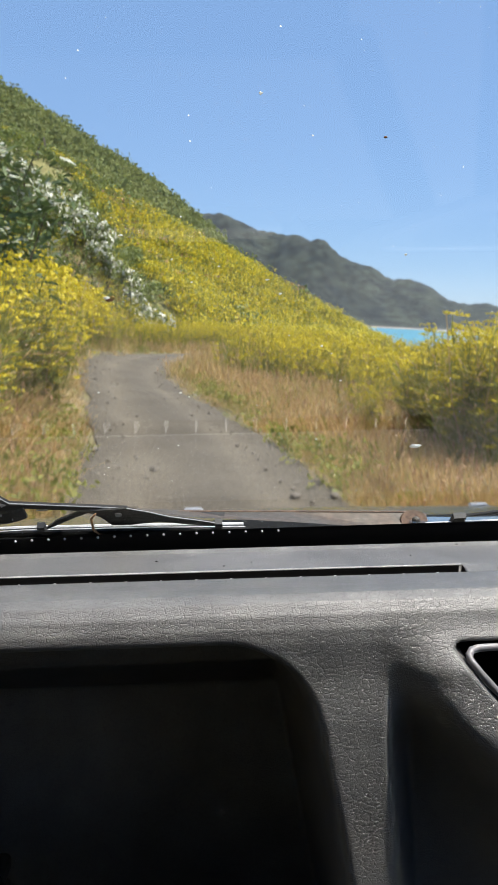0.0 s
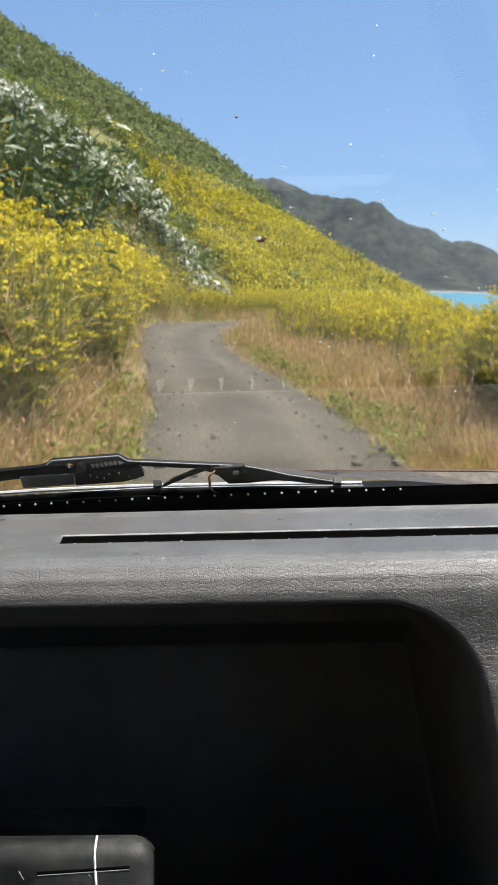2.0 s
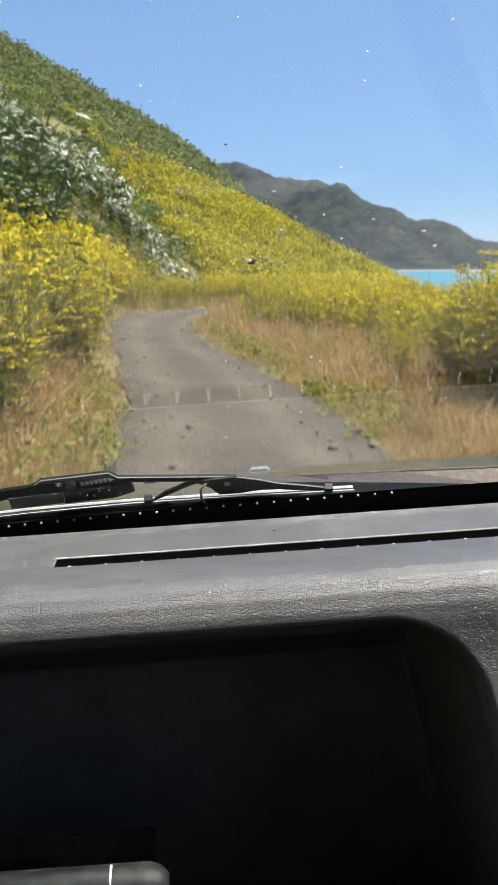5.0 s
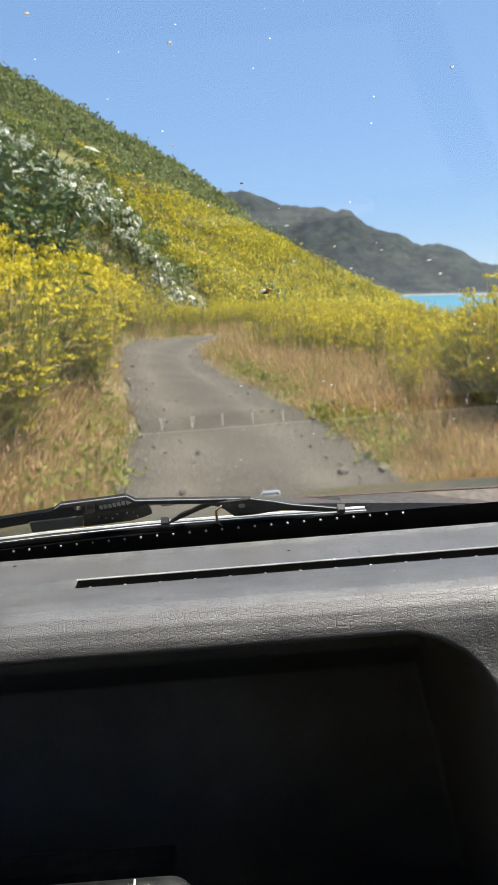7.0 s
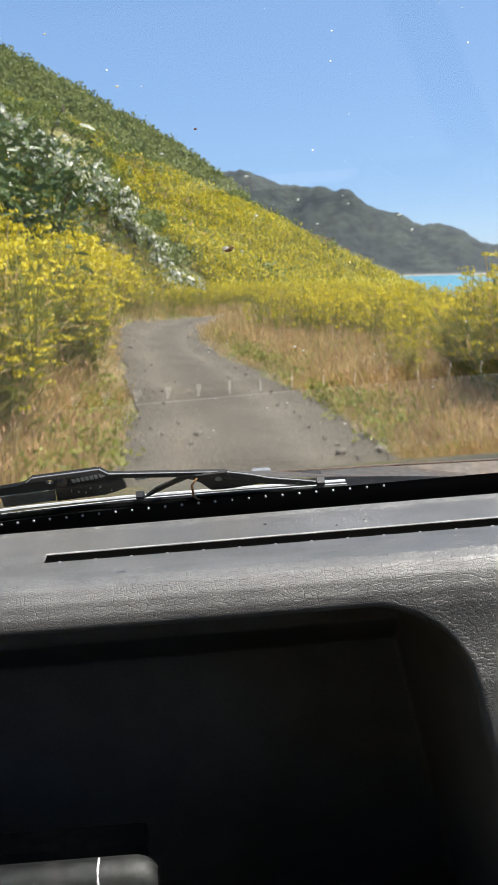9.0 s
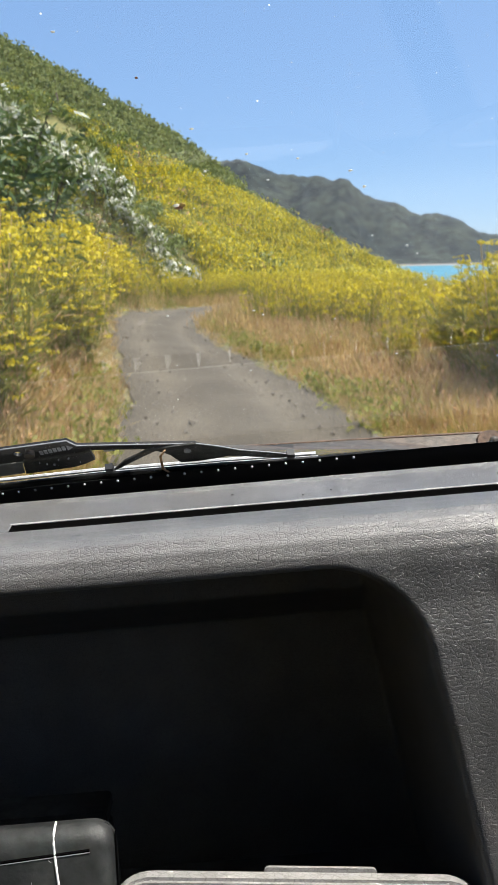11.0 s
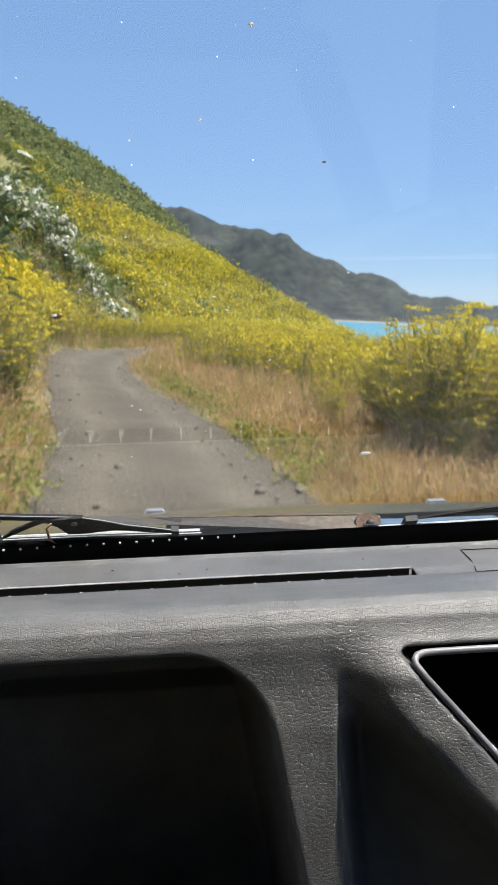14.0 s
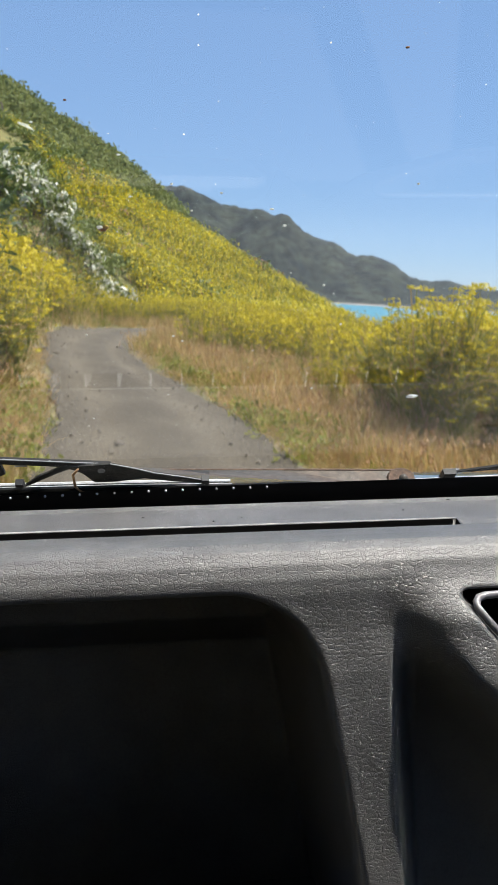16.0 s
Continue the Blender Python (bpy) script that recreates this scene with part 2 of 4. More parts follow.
_rf.inputs["IOR"].default_value, _rf.inputs["Roughness"].default_value = 1.05, 0.095
_rf.inputs["Color"].default_value = (1, 1, 1, 1)
_tl.inputs[0].default_value, _mx.inputs[0].default_value = (0.8, 0.78, 0.72, 1), 0.0015
_l.new(_rf.outputs[0], _mx.inputs[1])
_l.new(_tl.outputs[0], _mx.inputs[2])
_l.new(_mx.outputs[0], _n["Material Output"].inputs[0])


# ---- mesh helpers ----
def raw(name, verts, tris, mats, index=None, smooth=False):
    """A mesh from arrays of vertices and faces (all of one size)."""
    me = bpy.data.meshes.new(name)
    v, t = np.asarray(verts, dtype=np.float32), np.asarray(tris, dtype=np.int32)
    k = t.shape[1]
    me.vertices.add(len(v))
    me.vertices.foreach_set("co", v.ravel())
    me.loops.add(t.size)
    me.loops.foreach_set("vertex_index", t.ravel())
    me.polygons.add(len(t))
    me.polygons.foreach_set("loop_start", np.arange(0, t.size, k, dtype=np.int32))
    for m in mats:
        me.materials.append(m)
    if index is not None:
        me.polygons.foreach_set("material_index", np.asarray(index, dtype=np.int32))
    me.polygons.foreach_set("use_smooth", np.full(len(t), smooth))
    me.update(calc_edges=True)
    me.validate()
    return me


def thing(name, data, label, category, group="", kind="", m=None):
    ob = tagged(new(name, data), label, category, group, kind)
    if m is not None:
        ob.matrix_world = m
    return ob


def part(name, bm, mat, parent, label="", smooth=False, bevel=0.0):
    """Links a bmesh as one mesh object under a thing or a part."""
    if bevel:
        bmesh.ops.recalc_face_normals(bm, faces=bm.faces[:])
        bmesh.ops.bevel(bm, geom=bm.edges[:], offset=bevel, segments=2, affect="EDGES", clamp_overlap=True)
    bmesh.ops.recalc_face_normals(bm, faces=bm.faces[:])
    me = bpy.data.meshes.new(name)
    bm.to_mesh(me)
    bm.free()
    me.materials.append(mat)
    if smooth:
        me.polygons.foreach_set("use_smooth", [True] * len(me.polygons))
    ob = new(name, me)
    ob.parent = parent
    if label:
        ob["label"] = label
    return ob


def box(bm, a, b):
    v = [bm.verts.new((x, y, z)) for x in (a[0], b[0]) for y in (a[1], b[1]) for z in (a[2], b[2])]
    for f in ((0, 1, 3, 2), (4, 6, 7, 5), (0, 4, 5, 1), (2, 3, 7, 6), (0, 2, 6, 4), (1, 5, 7, 3)):
        bm.faces.new([v[i] for i in f])
    return bm


def prism(bm, outline, axis, lo, hi):
    """Extrudes a closed outline of 2D points along axis 0, 1 or 2, from lo to hi."""
    def at(p, h):
        q = list(p)
        q.insert(axis, h)
        return bm.verts.new(q)
    a, b = [at(p, lo) for p in outline], [at(p, hi) for p in outline]
    bm.faces.new(a)
    bm.faces.new(b[::-1])
    for i in range(len(a)):
        j = (i + 1) % len(a)
        bm.faces.new((a[i], a[j], b[j], b[i]))
    return bm


def tube(bm, path, radius, sides=8, flat=1.0):
    """A tube along a path, with a radius for each point or one for all; flat squashes it in z."""
    rings = []
    radii = radius if isinstance(radius, (list, tuple)) else [radius] * len(path)
    pts = [Vector(p) for p in path]
    for i, p in enumerate(pts):
        d = (pts[min(i + 1, len(pts) - 1)] - pts[max(i - 1, 0)]).normalized()
        u = d.cross(Vector((0, 0, 1)) if abs(d.z) < 0.9 else Vector((1, 0, 0))).normalized()
        w = u.cross(d)
        rings.append([bm.verts.new(p + radii[i] * (u * math.cos(k * math.tau / sides) + w * flat * math.sin(k * math.tau / sides))) for k in range(sides)])
    for a, b in zip(rings, rings[1:]):
        for k in range(sides):
            bm.faces.new((a[k], a[(k + 1) % sides], b[(k + 1) % sides], b[k]))
    bm.faces.new(rings[0])
    bm.faces.new(rings[-1][::-1])
    return bm


def smooth01(x):
    x = np.clip(x, 0, 1)
    return x * x * (3 - 2 * x)


# ---- the land ----
SEA = -7.0


def knots(v, xs, ys):
    """Smooth interpolation through a few control values."""
    v = np.asarray(v, dtype=float)
    i = np.clip(np.searchsorted(xs, v) - 1, 0, len(xs) - 2)
    xa, xb, ya, yb = (np.asarray(a, dtype=float) for a in (np.take(xs, i), np.take(xs, i + 1), np.take(ys, i), np.take(ys, i + 1)))
    return ya + (yb - ya) * smooth01((v - xa) / (xb - xa))


def road_x(y):
    return knots(y, [-30, 5, 21, 27, 45, 80], [0.15, 0.15, -2.1, -1.8, 8.0, 21.0])


def foot_x(y):
    """Where the hill begins to rise, beside the track and round the spur ahead."""
    return knots(y, [-40, 0, 20, 34, 47, 60, 88, 118, 200, 320], [-2.0, -1.9, -2.9, -3.9, -3.0, 5.0, 19.5, 8.0, 22.0, 0.0])


def steep(y):
    return knots(y, [-40, 10, 34, 52, 88, 130, 200, 320], [0.7, 0.78, 0.78, 0.44, 0.455, 0.6, 0.97, 0.6])


def ripple(x, y, s, seed=0.0):
    return np.sin(x * s + 1.7 * np.sin(y * s * 0.7 + seed)) * np.cos(y * s * 0.83 + 1.3 * np.sin(x * s * 0.6 + seed * 2))


def height(x, y):
    x, y = np.asarray(x, dtype=float), np.asarray(y, dtype=float)
    rise = foot_x(y) - x
    soft = np.where(rise > 20, rise, np.log1p(np.exp(np.clip(rise, -20, 20) / 0.6)) * 0.6)
    z = steep(y) * soft
    z = np.where(z > 27, 27 + 0.6 * (z - 27), z)
    z = z + 2.8 * smooth01((-3.4 - x) / 3.2) * np.exp(-((y - 41) / 5.5) ** 2)
    edge = 4.4 + 0.17 * y
    fall = x - edge
    drop = np.where(fall > 20, fall, np.log1p(np.exp(np.clip(fall, -40, 20) / 1.5)) * 1.5)
    z = z - np.minimum(0.42 * drop, 9.5)
    away = np.clip((np.abs(x - road_x(y)) - 1.5) / 3.0, 0, 1)
    z = z + away * (0.10 * ripple(x, y, 0.9) + 0.05 * ripple(x, y, 2.3, 1.0))
    far = np.clip((y - 40) / 60, 0, 1) * np.clip(rise / 15, 0, 1)
    return z + far * (1.1 * ripple(x, y, 0.12, 2.0) + 0.5 * ripple(x, y, 0.31, 4.0))


def grid_mesh(name, xs, ys, zf, mats, index=None, smooth=True):
    X, Y = np.meshgrid(xs, ys)
    Z = zf(X, Y)
    n, w = X.size, len(xs)
    ids = np.arange(n).reshape(X.shape)
    q = np.stack([ids[:-1, :-1], ids[:-1, 1:], ids[1:, 1:], ids[1:, :-1]], -1).reshape(-1, 4)
    return raw(name, np.stack([X, Y, Z], -1).reshape(-1, 3), q, mats, index(X, Y, Z) if index else None, smooth)


def shore_index(X, Y, Z):
    x, y, z = X[:-1, :-1], Y[:-1, :-1], Z[:-1, :-1]
    hill = (y > 44) & (x < foot_x(y) - 0.5)
    return np.where(z < -4.6, 1, np.where(hill & ((y > 96) | (z > 17.5 + 0.06 * y)), 2, np.where(hill, 3, 0))).ravel()


_u = np.linspace(-1, 1, 170)
_xs = np.where(_u < 0, -190 * np.abs(_u) ** 2.1, 60 * np.abs(_u) ** 1.5)
_ys = np.concatenate([np.linspace(-40, 0, 20)[:-1], np.linspace(0, 60, 100)[:-1], np.linspace(60, 130, 60)[:-1], np.linspace(130, 420, 60)])


def bed(x, y):
    """The land, sunk a little under the track."""
    return height(x, y) - 0.12 * smooth01((1.45 - np.abs(x - road_x(y))) / 0.5)


thing("ground", grid_mesh("ground", _xs, _ys, bed, [SOIL, BEACH, HILL, SLOPE], shore_index), "dry grassy coastal slope falling to a gravel beach", "ground", kind="structure")

# gravel track
_rs = np.linspace(-1, 1, 25)
_rows = np.linspace(-30, 75, 330)


def road_grid(U, Y):
    w = knots(Y, [-30, 9, 20, 80], [1.25, 1.22, 1.0, 1.1]) + 0.11 * ripple(U * 3, Y, 1.1) + 0.07 * ripple(U, Y, 3.7, 2.0)
    X = road_x(Y) + U * w
    rut = -0.035 * np.exp(-((np.abs(U) - 0.52) / 0.16) ** 2) + 0.02 * np.exp(-(U / 0.25) ** 2)
    Z = height(X, Y) + 0.035 + rut + 0.002 * ripple(X, Y, 3.1) - 0.06 * np.abs(U) ** 6
    return X, Z


_U, _Y = np.meshgrid(_rs, _rows)
_X, _Z = road_grid(_U, _Y)
_ids = np.arange(_X.size).reshape(_X.shape)
_q = np.stack([_ids[:-1, :-1], _ids[:-1, 1:], _ids[1:, 1:], _ids[1:, :-1]], -1).reshape(-1, 4)
_road = raw("road", np.stack([_X, _Y, _Z], -1).reshape(-1, 3), _q, [GRAVEL], smooth=True)
_wear = _road.attributes.new("wear", "FLOAT", "POINT")
_wear.data.foreach_set("value", (np.exp(-((np.abs(_U) - 0.50) / 0.2) ** 2) * (0.75 + 0.25 * ripple(_U, _Y, 0.9))).ravel().astype(np.float32))
thing("road", _road, "grey gravel single-lane track with shallow wheel ruts", "road", kind="structure")

# sea, surf, far shore and ridge
_sx = np.concatenate([[-4500, -1500, -300, 0], np.linspace(10, 120, 40), [200, 500, 1500, 4700]])
_sy = np.concatenate([[-4500, -500, -60], np.linspace(0, 300, 60), [600, 1200, 2400, 4700]])
thing("sea", grid_mesh("sea", _sx, _sy, lambda x, y: SEA + 0 * x, [WATER]), "calm turquoise sea filling the bay", "sea", kind="structure")


def surf(name, off, wide, seed):
    y = np.linspace(20, 260, 260)
    mid = 4.4 + 0.17 * y + 16.2 + off + 0.9 * np.sin(y * 0.11 + seed) + 0.5 * np.sin(y * 0.37 + seed * 3)
    w = wide * (0.6 + 0.5 * np.sin(y * 0.23 + seed) * np.sin(y * 0.71 + seed * 2))
    w = np.maximum(w, 0.08)
    v = np.stack([np.stack([mid + k * w, y, np.full_like(y, SEA + 0.06 + 0.12 * (1 - abs(k)))], -1) for k in (-1, -0.4, 0.3, 1)], 1).reshape(-1, 3)
    i = np.arange(len(y) - 1)[:, None] * 4 + np.arange(3)
    q = np.stack([i, i + 1, i + 5, i + 4], -1).reshape(-1, 4)
    thing(name, raw(name, v, q, [FOAM], smooth=True), "white surf breaking along the gravel beach", "surf", kind="stuff")


surf("surf", 0.0, 1.6, 0.4)
surf("surf", 5.5, 0.9, 2.1)


def ridge_height(A, K):
    """Wooded ridge across the bay: crest line over the bearing, with spurs and gullies on its face."""
    crest = knots(A, [-40, -12, -1, 3.6, 7.6, 10.8, 14.5, 19, 25, 40, 60], [380, 470, 500, 440, 398, 287, 228, 130, 98, 78, 48])
    crest = crest + 5 * np.sin(A * 1.3) + 3 * np.sin(A * 3.1 + 1) + 2 * np.sin(A * 7.7) + 1.5 * np.sin(A * 17.3)
    face = smooth01(K) ** 0.8
    wave = np.random.default_rng(3)
    gully = np.ones_like(A)
    for size in (0.06, 0.05, 0.045, 0.04, 0.03, 0.026, 0.022, 0.02, 0.016, 0.012):
        f = 0.045 / size
        gully = gully + size * np.sin(wave.uniform(0.5, 1.3) * f * A + wave.uniform(-5, 5) * f * K + wave.uniform(0, 6)) * K * (1.05 - K) * 2.5
    return SEA + 4 + crest * face * gully


_A, _K = np.meshgrid(np.linspace(-40, 60, 420), np.linspace(0, 1, 26))
_R = 2950 + 700 * _K
_v = np.stack([_R * np.sin(np.radians(_A)), _R * np.cos(np.radians(_A)), ridge_height(_A, _K)], -1).reshape(-1, 3)
_ids = np.arange(_A.size).reshape(_A.shape)
_q = np.stack([_ids[:-1, :-1], _ids[:-1, 1:], _ids[1:, 1:], _ids[1:, :-1]], -1).reshape(-1, 4)
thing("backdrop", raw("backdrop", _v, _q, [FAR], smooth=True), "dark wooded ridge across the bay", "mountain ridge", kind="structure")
_A, _K = np.meshgrid(np.linspace(-40, 60, 120), np.linspace(0, 1, 3))
_R = 2890 + 70 * _K
_v = np.stack([_R * np.sin(np.radians(_A)), _R * np.cos(np.radians(_A)), SEA + 0.5 + 5 * _K], -1).reshape(-1, 3)
_ids = np.arange(_A.size).reshape(_A.shape)
_q = np.stack([_ids[:-1, :-1], _ids[:-1, 1:], _ids[1:, 1:], _ids[1:, :-1]], -1).reshape(-1, 4)
thing("far_beach", raw("far_beach", _v, _q, [FAR_BEACH], smooth=True), "pale strip of beach across the bay", "beach", kind="structure")


# ---- plants ----
RNG = np.random.default_rng(7)


class Sprout:
    """Collects the triangles of a plant in a few materials."""

    def __init__(self):
        self.v, self.f, self.m = [], [], []

    def tri(self, pts, mat):
        i = len(self.v)
        self.v += [tuple(p) for p in pts]
        self.f += [(i, i + 1, i + 2)] if len(pts) == 3 else [(i, i + 1, i + 2), (i, i + 2, i + 3)]
        self.m += [mat] * (len(pts) - 2)

    def blade(self, a, b, w, mat):
        """A narrow leaf from a to b that tapers to its tip."""
        a, b = np.asarray(a, float), np.asarray(b, float)
        d = b - a
        s = np.cross(d, RNG.normal(size=3))
        s = s / (np.linalg.norm(s) + 1e-9) * w
        m = a + d * 0.5 + (0, 0, 0.04 * np.linalg.norm(d))
        self.tri([a - s * 0.6, a + s * 0.6, m + s, m - s], mat)
        self.tri([m - s, m + s, b], mat)

    def stalk(self, a, b, w, mat, bend=0.06):
        a, b = np.asarray(a, float), np.asarray(b, float)
        m = (a + b) / 2 + RNG.normal(size=3) * bend
        for p, q, w0, w1 in ((a, m, w, w * 0.75), (m, b, w * 0.75, w * 0.4)):
            for k in range(2):
                s = np.array([1, 0, 0]) if k else np.array([0, 1, 0])
                self.tri([p - s * w0, p + s * w0, q + s * w1, q - s * w1], mat)
        return m

    def leaf(self, c, n, up, l, w, mat):
        """A leaf or petal: a small four-cornered blade at c, facing n."""
        n = n / (np.linalg.norm(n) + 1e-9)
        a = np.cross(n, up)
        a = a / (np.linalg.norm(a) + 1e-9)
        b = np.cross(a, n)
        self.tri([c - b * l, c + a * w - b * 0.1 * l, c + b * l, c - a * w - b * 0.1 * l], mat)

    def umbel(self, c, r, count, mat):
        k = 0.36 if count < 14 else 0.24
        for _ in range(count):
            o = RNG.normal(size=3) * (r, r, r * 0.22) * 0.5
            self.leaf(c + o, np.array([o[0] * 4, o[1] * 4, r * 2.0]) + RNG.normal(size=3) * r, RNG.normal(size=3), r * k, r * k * 0.75, mat)

    def arrays(self):
        return np.array(self.v), np.array(self.f), np.array(self.m)


def fennel(stalks, umbels, petals, fronds, tall, head=1.0):
    """Fennel: ribbed stalks, feathery fronds and flat yellow flower heads. Materials: 0 green, 1 flower, 2 dry."""
    s = Sprout()
    for _ in range(stalks):
        base = RNG.normal(size=3) * (0.10, 0.10, 0)
        lean = RNG.normal(size=2) * 0.22
        top = base + np.array([lean[0], lean[1], tall * RNG.uniform(0.72, 1.0)])
        m = s.stalk(base, top, 0.008 if petals > 5 else 0.014, 2 if RNG.random() < 0.15 else 0)
        for k in range(umbels):
            if k:
                a = m + (top - m) * RNG.uniform(-0.5, 0.8)
                e = a + np.array([*(RNG.normal(size=2) * 0.14), RNG.uniform(0.12, 0.3)])
                s.stalk(a, e, 0.005 if petals > 5 else 0.009, 0, 0.01)
            else:
                e = top
            s.umbel(e, RNG.uniform(0.055, 0.10) * head, petals, 1)
        for _ in range(fronds):
            a = base + (m - base) * RNG.uniform(0.2, 1.6)
            s.blade(a, a + np.array([*(RNG.normal(size=2) * 0.11), RNG.uniform(-0.02, 0.16)]), RNG.uniform(0.003, 0.007), 2 if RNG.random() < 0.3 else 0)
    return s.arrays()


def fennel_far(tall):
    s = Sprout()
    for _ in range(24):
        c = np.array([*(RNG.normal(size=2) * 0.38), tall * RNG.uniform(0.6, 1.0)])
        s.leaf(c, RNG.normal(size=3) * 0.6 + (0, 0, 1), RNG.normal(size=3), RNG.uniform(0.06, 0.13), RNG.uniform(0.05, 0.10), 1 if RNG.random() < 0.68 else 0)
    for _ in range(8):
        a = np.array([*(RNG.normal(size=2) * 0.3), 0])
        s.blade(a, a + np.array([*(RNG.normal(size=2) * 0.15), tall * RNG.uniform(0.5, 0.95)]), 0.06, 0 if RNG.random() < 0.85 else 2)
    return s.arrays()


def grass(blades, tall, seeds, wide=1.0):
    """Dry grass tuft. Materials: 0 straw, 1 seed heads, 2 green."""
    s = Sprout()
    for _ in range(blades):
        a = np.array([*(RNG.normal(size=2) * 0.10), -0.03])
        e = a + np.array([*(RNG.normal(size=2) * 0.16), tall * RNG.uniform(0.45, 1.0)])
        s.blade(a, e, RNG.uniform(0.003, 0.0065) * wide, 2 if RNG.random() < 0.14 else 0)
        if RNG.random() < seeds:
            for _ in range(3):
                s.leaf(e - (0, 0, RNG.uniform(0, 0.10)), RNG.normal(size=3), np.array([0, 0, 1.0]), 0.030, 0.008, 1)
    return s.arrays()


def shrub(leaves, wide, tall, size, pale, limbs=True):
    """Shrub of several leaf clumps on a few limbs, with gaps. Materials: 0 leaf, 1 second leaf colour, 2 bark."""
    s = Sprout()
    clumps = []
    for _ in range(7):
        c = np.array([*(RNG.normal(size=2) * wide * 0.38), tall * RNG.uniform(0.3, 0.85)])
        clumps.append((c, RNG.uniform(0.26, 0.46) * wide))
        if limbs:
            s.stalk((0, 0, -0.1), c, 0.03 * wide, 2, 0.1)
    for _ in range(leaves):
        c, r = clumps[RNG.integers(7)]
        d = RNG.normal(size=3)
        d = d / np.linalg.norm(d)
        p = c + d * r * RNG.uniform(0.55, 1.08) * (1, 1, 0.8)
        p[2] = max(p[2], 0.05)
        # Upward leaves take the second colour more often; on bank shrubs it paints gleam.
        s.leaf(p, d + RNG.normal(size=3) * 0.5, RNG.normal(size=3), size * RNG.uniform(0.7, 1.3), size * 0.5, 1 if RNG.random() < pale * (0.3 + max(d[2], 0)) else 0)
    return s.arrays()


def scatter(name, kinds, x, y, size, mats, label, category, sink=0.03):
    """One mesh of many small plants that stand on the land."""
    z = height(x, y) - sink
    V, F, M, n = [], [], [], 0
    pick = RNG.integers(len(kinds), size=len(x))
    turn = RNG.uniform(0, math.tau, len(x))
    for k, (v, f, m) in enumerate(kinds):
        j = np.nonzero(pick == k)[0]
        if not len(j):
            continue
        c, s = np.cos(turn[j])[:, None], np.sin(turn[j])[:, None]
        sz = size[j][:, None]
        P = np.stack([(v[:, 0] * c - v[:, 1] * s) * sz + x[j][:, None], (v[:, 0] * s + v[:, 1] * c) * sz + y[j][:, None], v[:, 2] * sz + z[j][:, None]], -1)
        V.append(P.reshape(-1, 3))
        F.append((f[None] + (n + np.arange(len(j)) * len(v))[:, None, None]).reshape(-1, 3))
        M.append(np.tile(m, len(j)))
        n += len(j) * len(v)
    return thing(name, raw(name, np.concatenate(V), np.concatenate(F), mats, np.concatenate(M)), label, category, kind="stuff")


def spread(count, x0, x1, y0, y1, keep):
    x, y = RNG.uniform(x0, x1, count), RNG.uniform(y0, y1, count)
    k = RNG.random(count) < keep(x, y)
    return x[k], y[k]


FEN = [FENNEL_GREEN, FENNEL_FLOWER, DRY]
GRS = [DRY, DRY_RED, FENNEL_GREEN]
SHR = [GREEN, GLEAM_LEAF, BARK]
HIL = [OLIVE, GREEN, BARK]


def side(x, y):
    return x - road_x(y)


# dry grass along both verges
def verge(x, y):
    d = np.abs(side(x, y))
    return np.where((x < -2.6) & (y < 14), 0.45, 1.0) * np.where(d < 1.28 - 0.25 * smooth01((y - 9) / 11), 0.0, np.where(d < 3.2, 1.0, np.where(x < 0, 0.7, 0.4))) * (0.55 + 0.45 * ripple(x, y, 0.8, 3.0))


gx, gy = spread(13500, -8, 9, 3.5, 18, verge)
nx, ny = spread(6500, -5, 7, 3.5, 12, verge)
gx, gy = np.concatenate([gx, nx]), np.concatenate([gy, ny])
fx, fy = spread(14000, -8, 13, 18, 40, verge)
scatter("dry_grass", [grass(7, 0.50, 0.2, 1.7) for _ in range(6)], fx, fy, RNG.uniform(0.6, 1.3, len(fx)), GRS, "dry straw-coloured grass further along the track", "grass")
scatter("dry_grass", [grass(19, 0.48, 0.30) for _ in range(7)], gx, gy, RNG.uniform(0.5, 1.25, len(gx)) * np.clip((np.abs(side(gx, gy)) - 0.9) / 1.2, 0.45, 1), GRS, "dry straw-coloured grass with brown seed heads along the track", "grass")

wx, wy = spread(7500, -7, 12, 4, 34, lambda x, y: (np.abs(side(x, y)) > 1.25) * np.clip(ripple(x, y, 0.55, 8.0) - 0.1 + 0.5 * (np.abs(side(x, y)) < 2.0), 0, 1) * 0.7)
scatter("green_weeds", [shrub(50, 0.34, 0.26, 0.035, 0.0, False) for _ in range(5)], wx, wy, RNG.uniform(0.6, 1.2, len(wx)), [FENNEL_GREEN, FENNEL_GREEN, DRY], "low green weeds among the dry grass", "weeds")

# fennel close to the track: things of their own
def part_plants():
    shapes = []
    for k in range(9):
        v, f, m = fennel(11, 9, 14, 44, 1.35, 0.68) if k < 4 else fennel(8, 5, 8, 14, 1.35)
        green = m != 1
        shapes.append([raw("stalks", v, f[green], [FENNEL_GREEN, FENNEL_GREEN, DRY], m[green]), raw("flower_heads", v, f[~green], [FENNEL_FLOWER])])
    return shapes


SHAPES = part_plants()


def near_fennel(x, y, size, label):
    pick = SHAPES[RNG.integers(4) if y < 12.5 else RNG.integers(4, 9)]
    ob = thing("fennel", None, label, "fennel plant", "fennel along the track", m=Matrix.LocRotScale((x, y, float(height(x, y)) - 0.03), Euler((0, 0, RNG.uniform(0, 6.28))), (size,) * 3))
    ob.empty_display_size = 0.1
    for me in pick:
        new(me.name.split(".")[0], me).parent = ob
    return ob


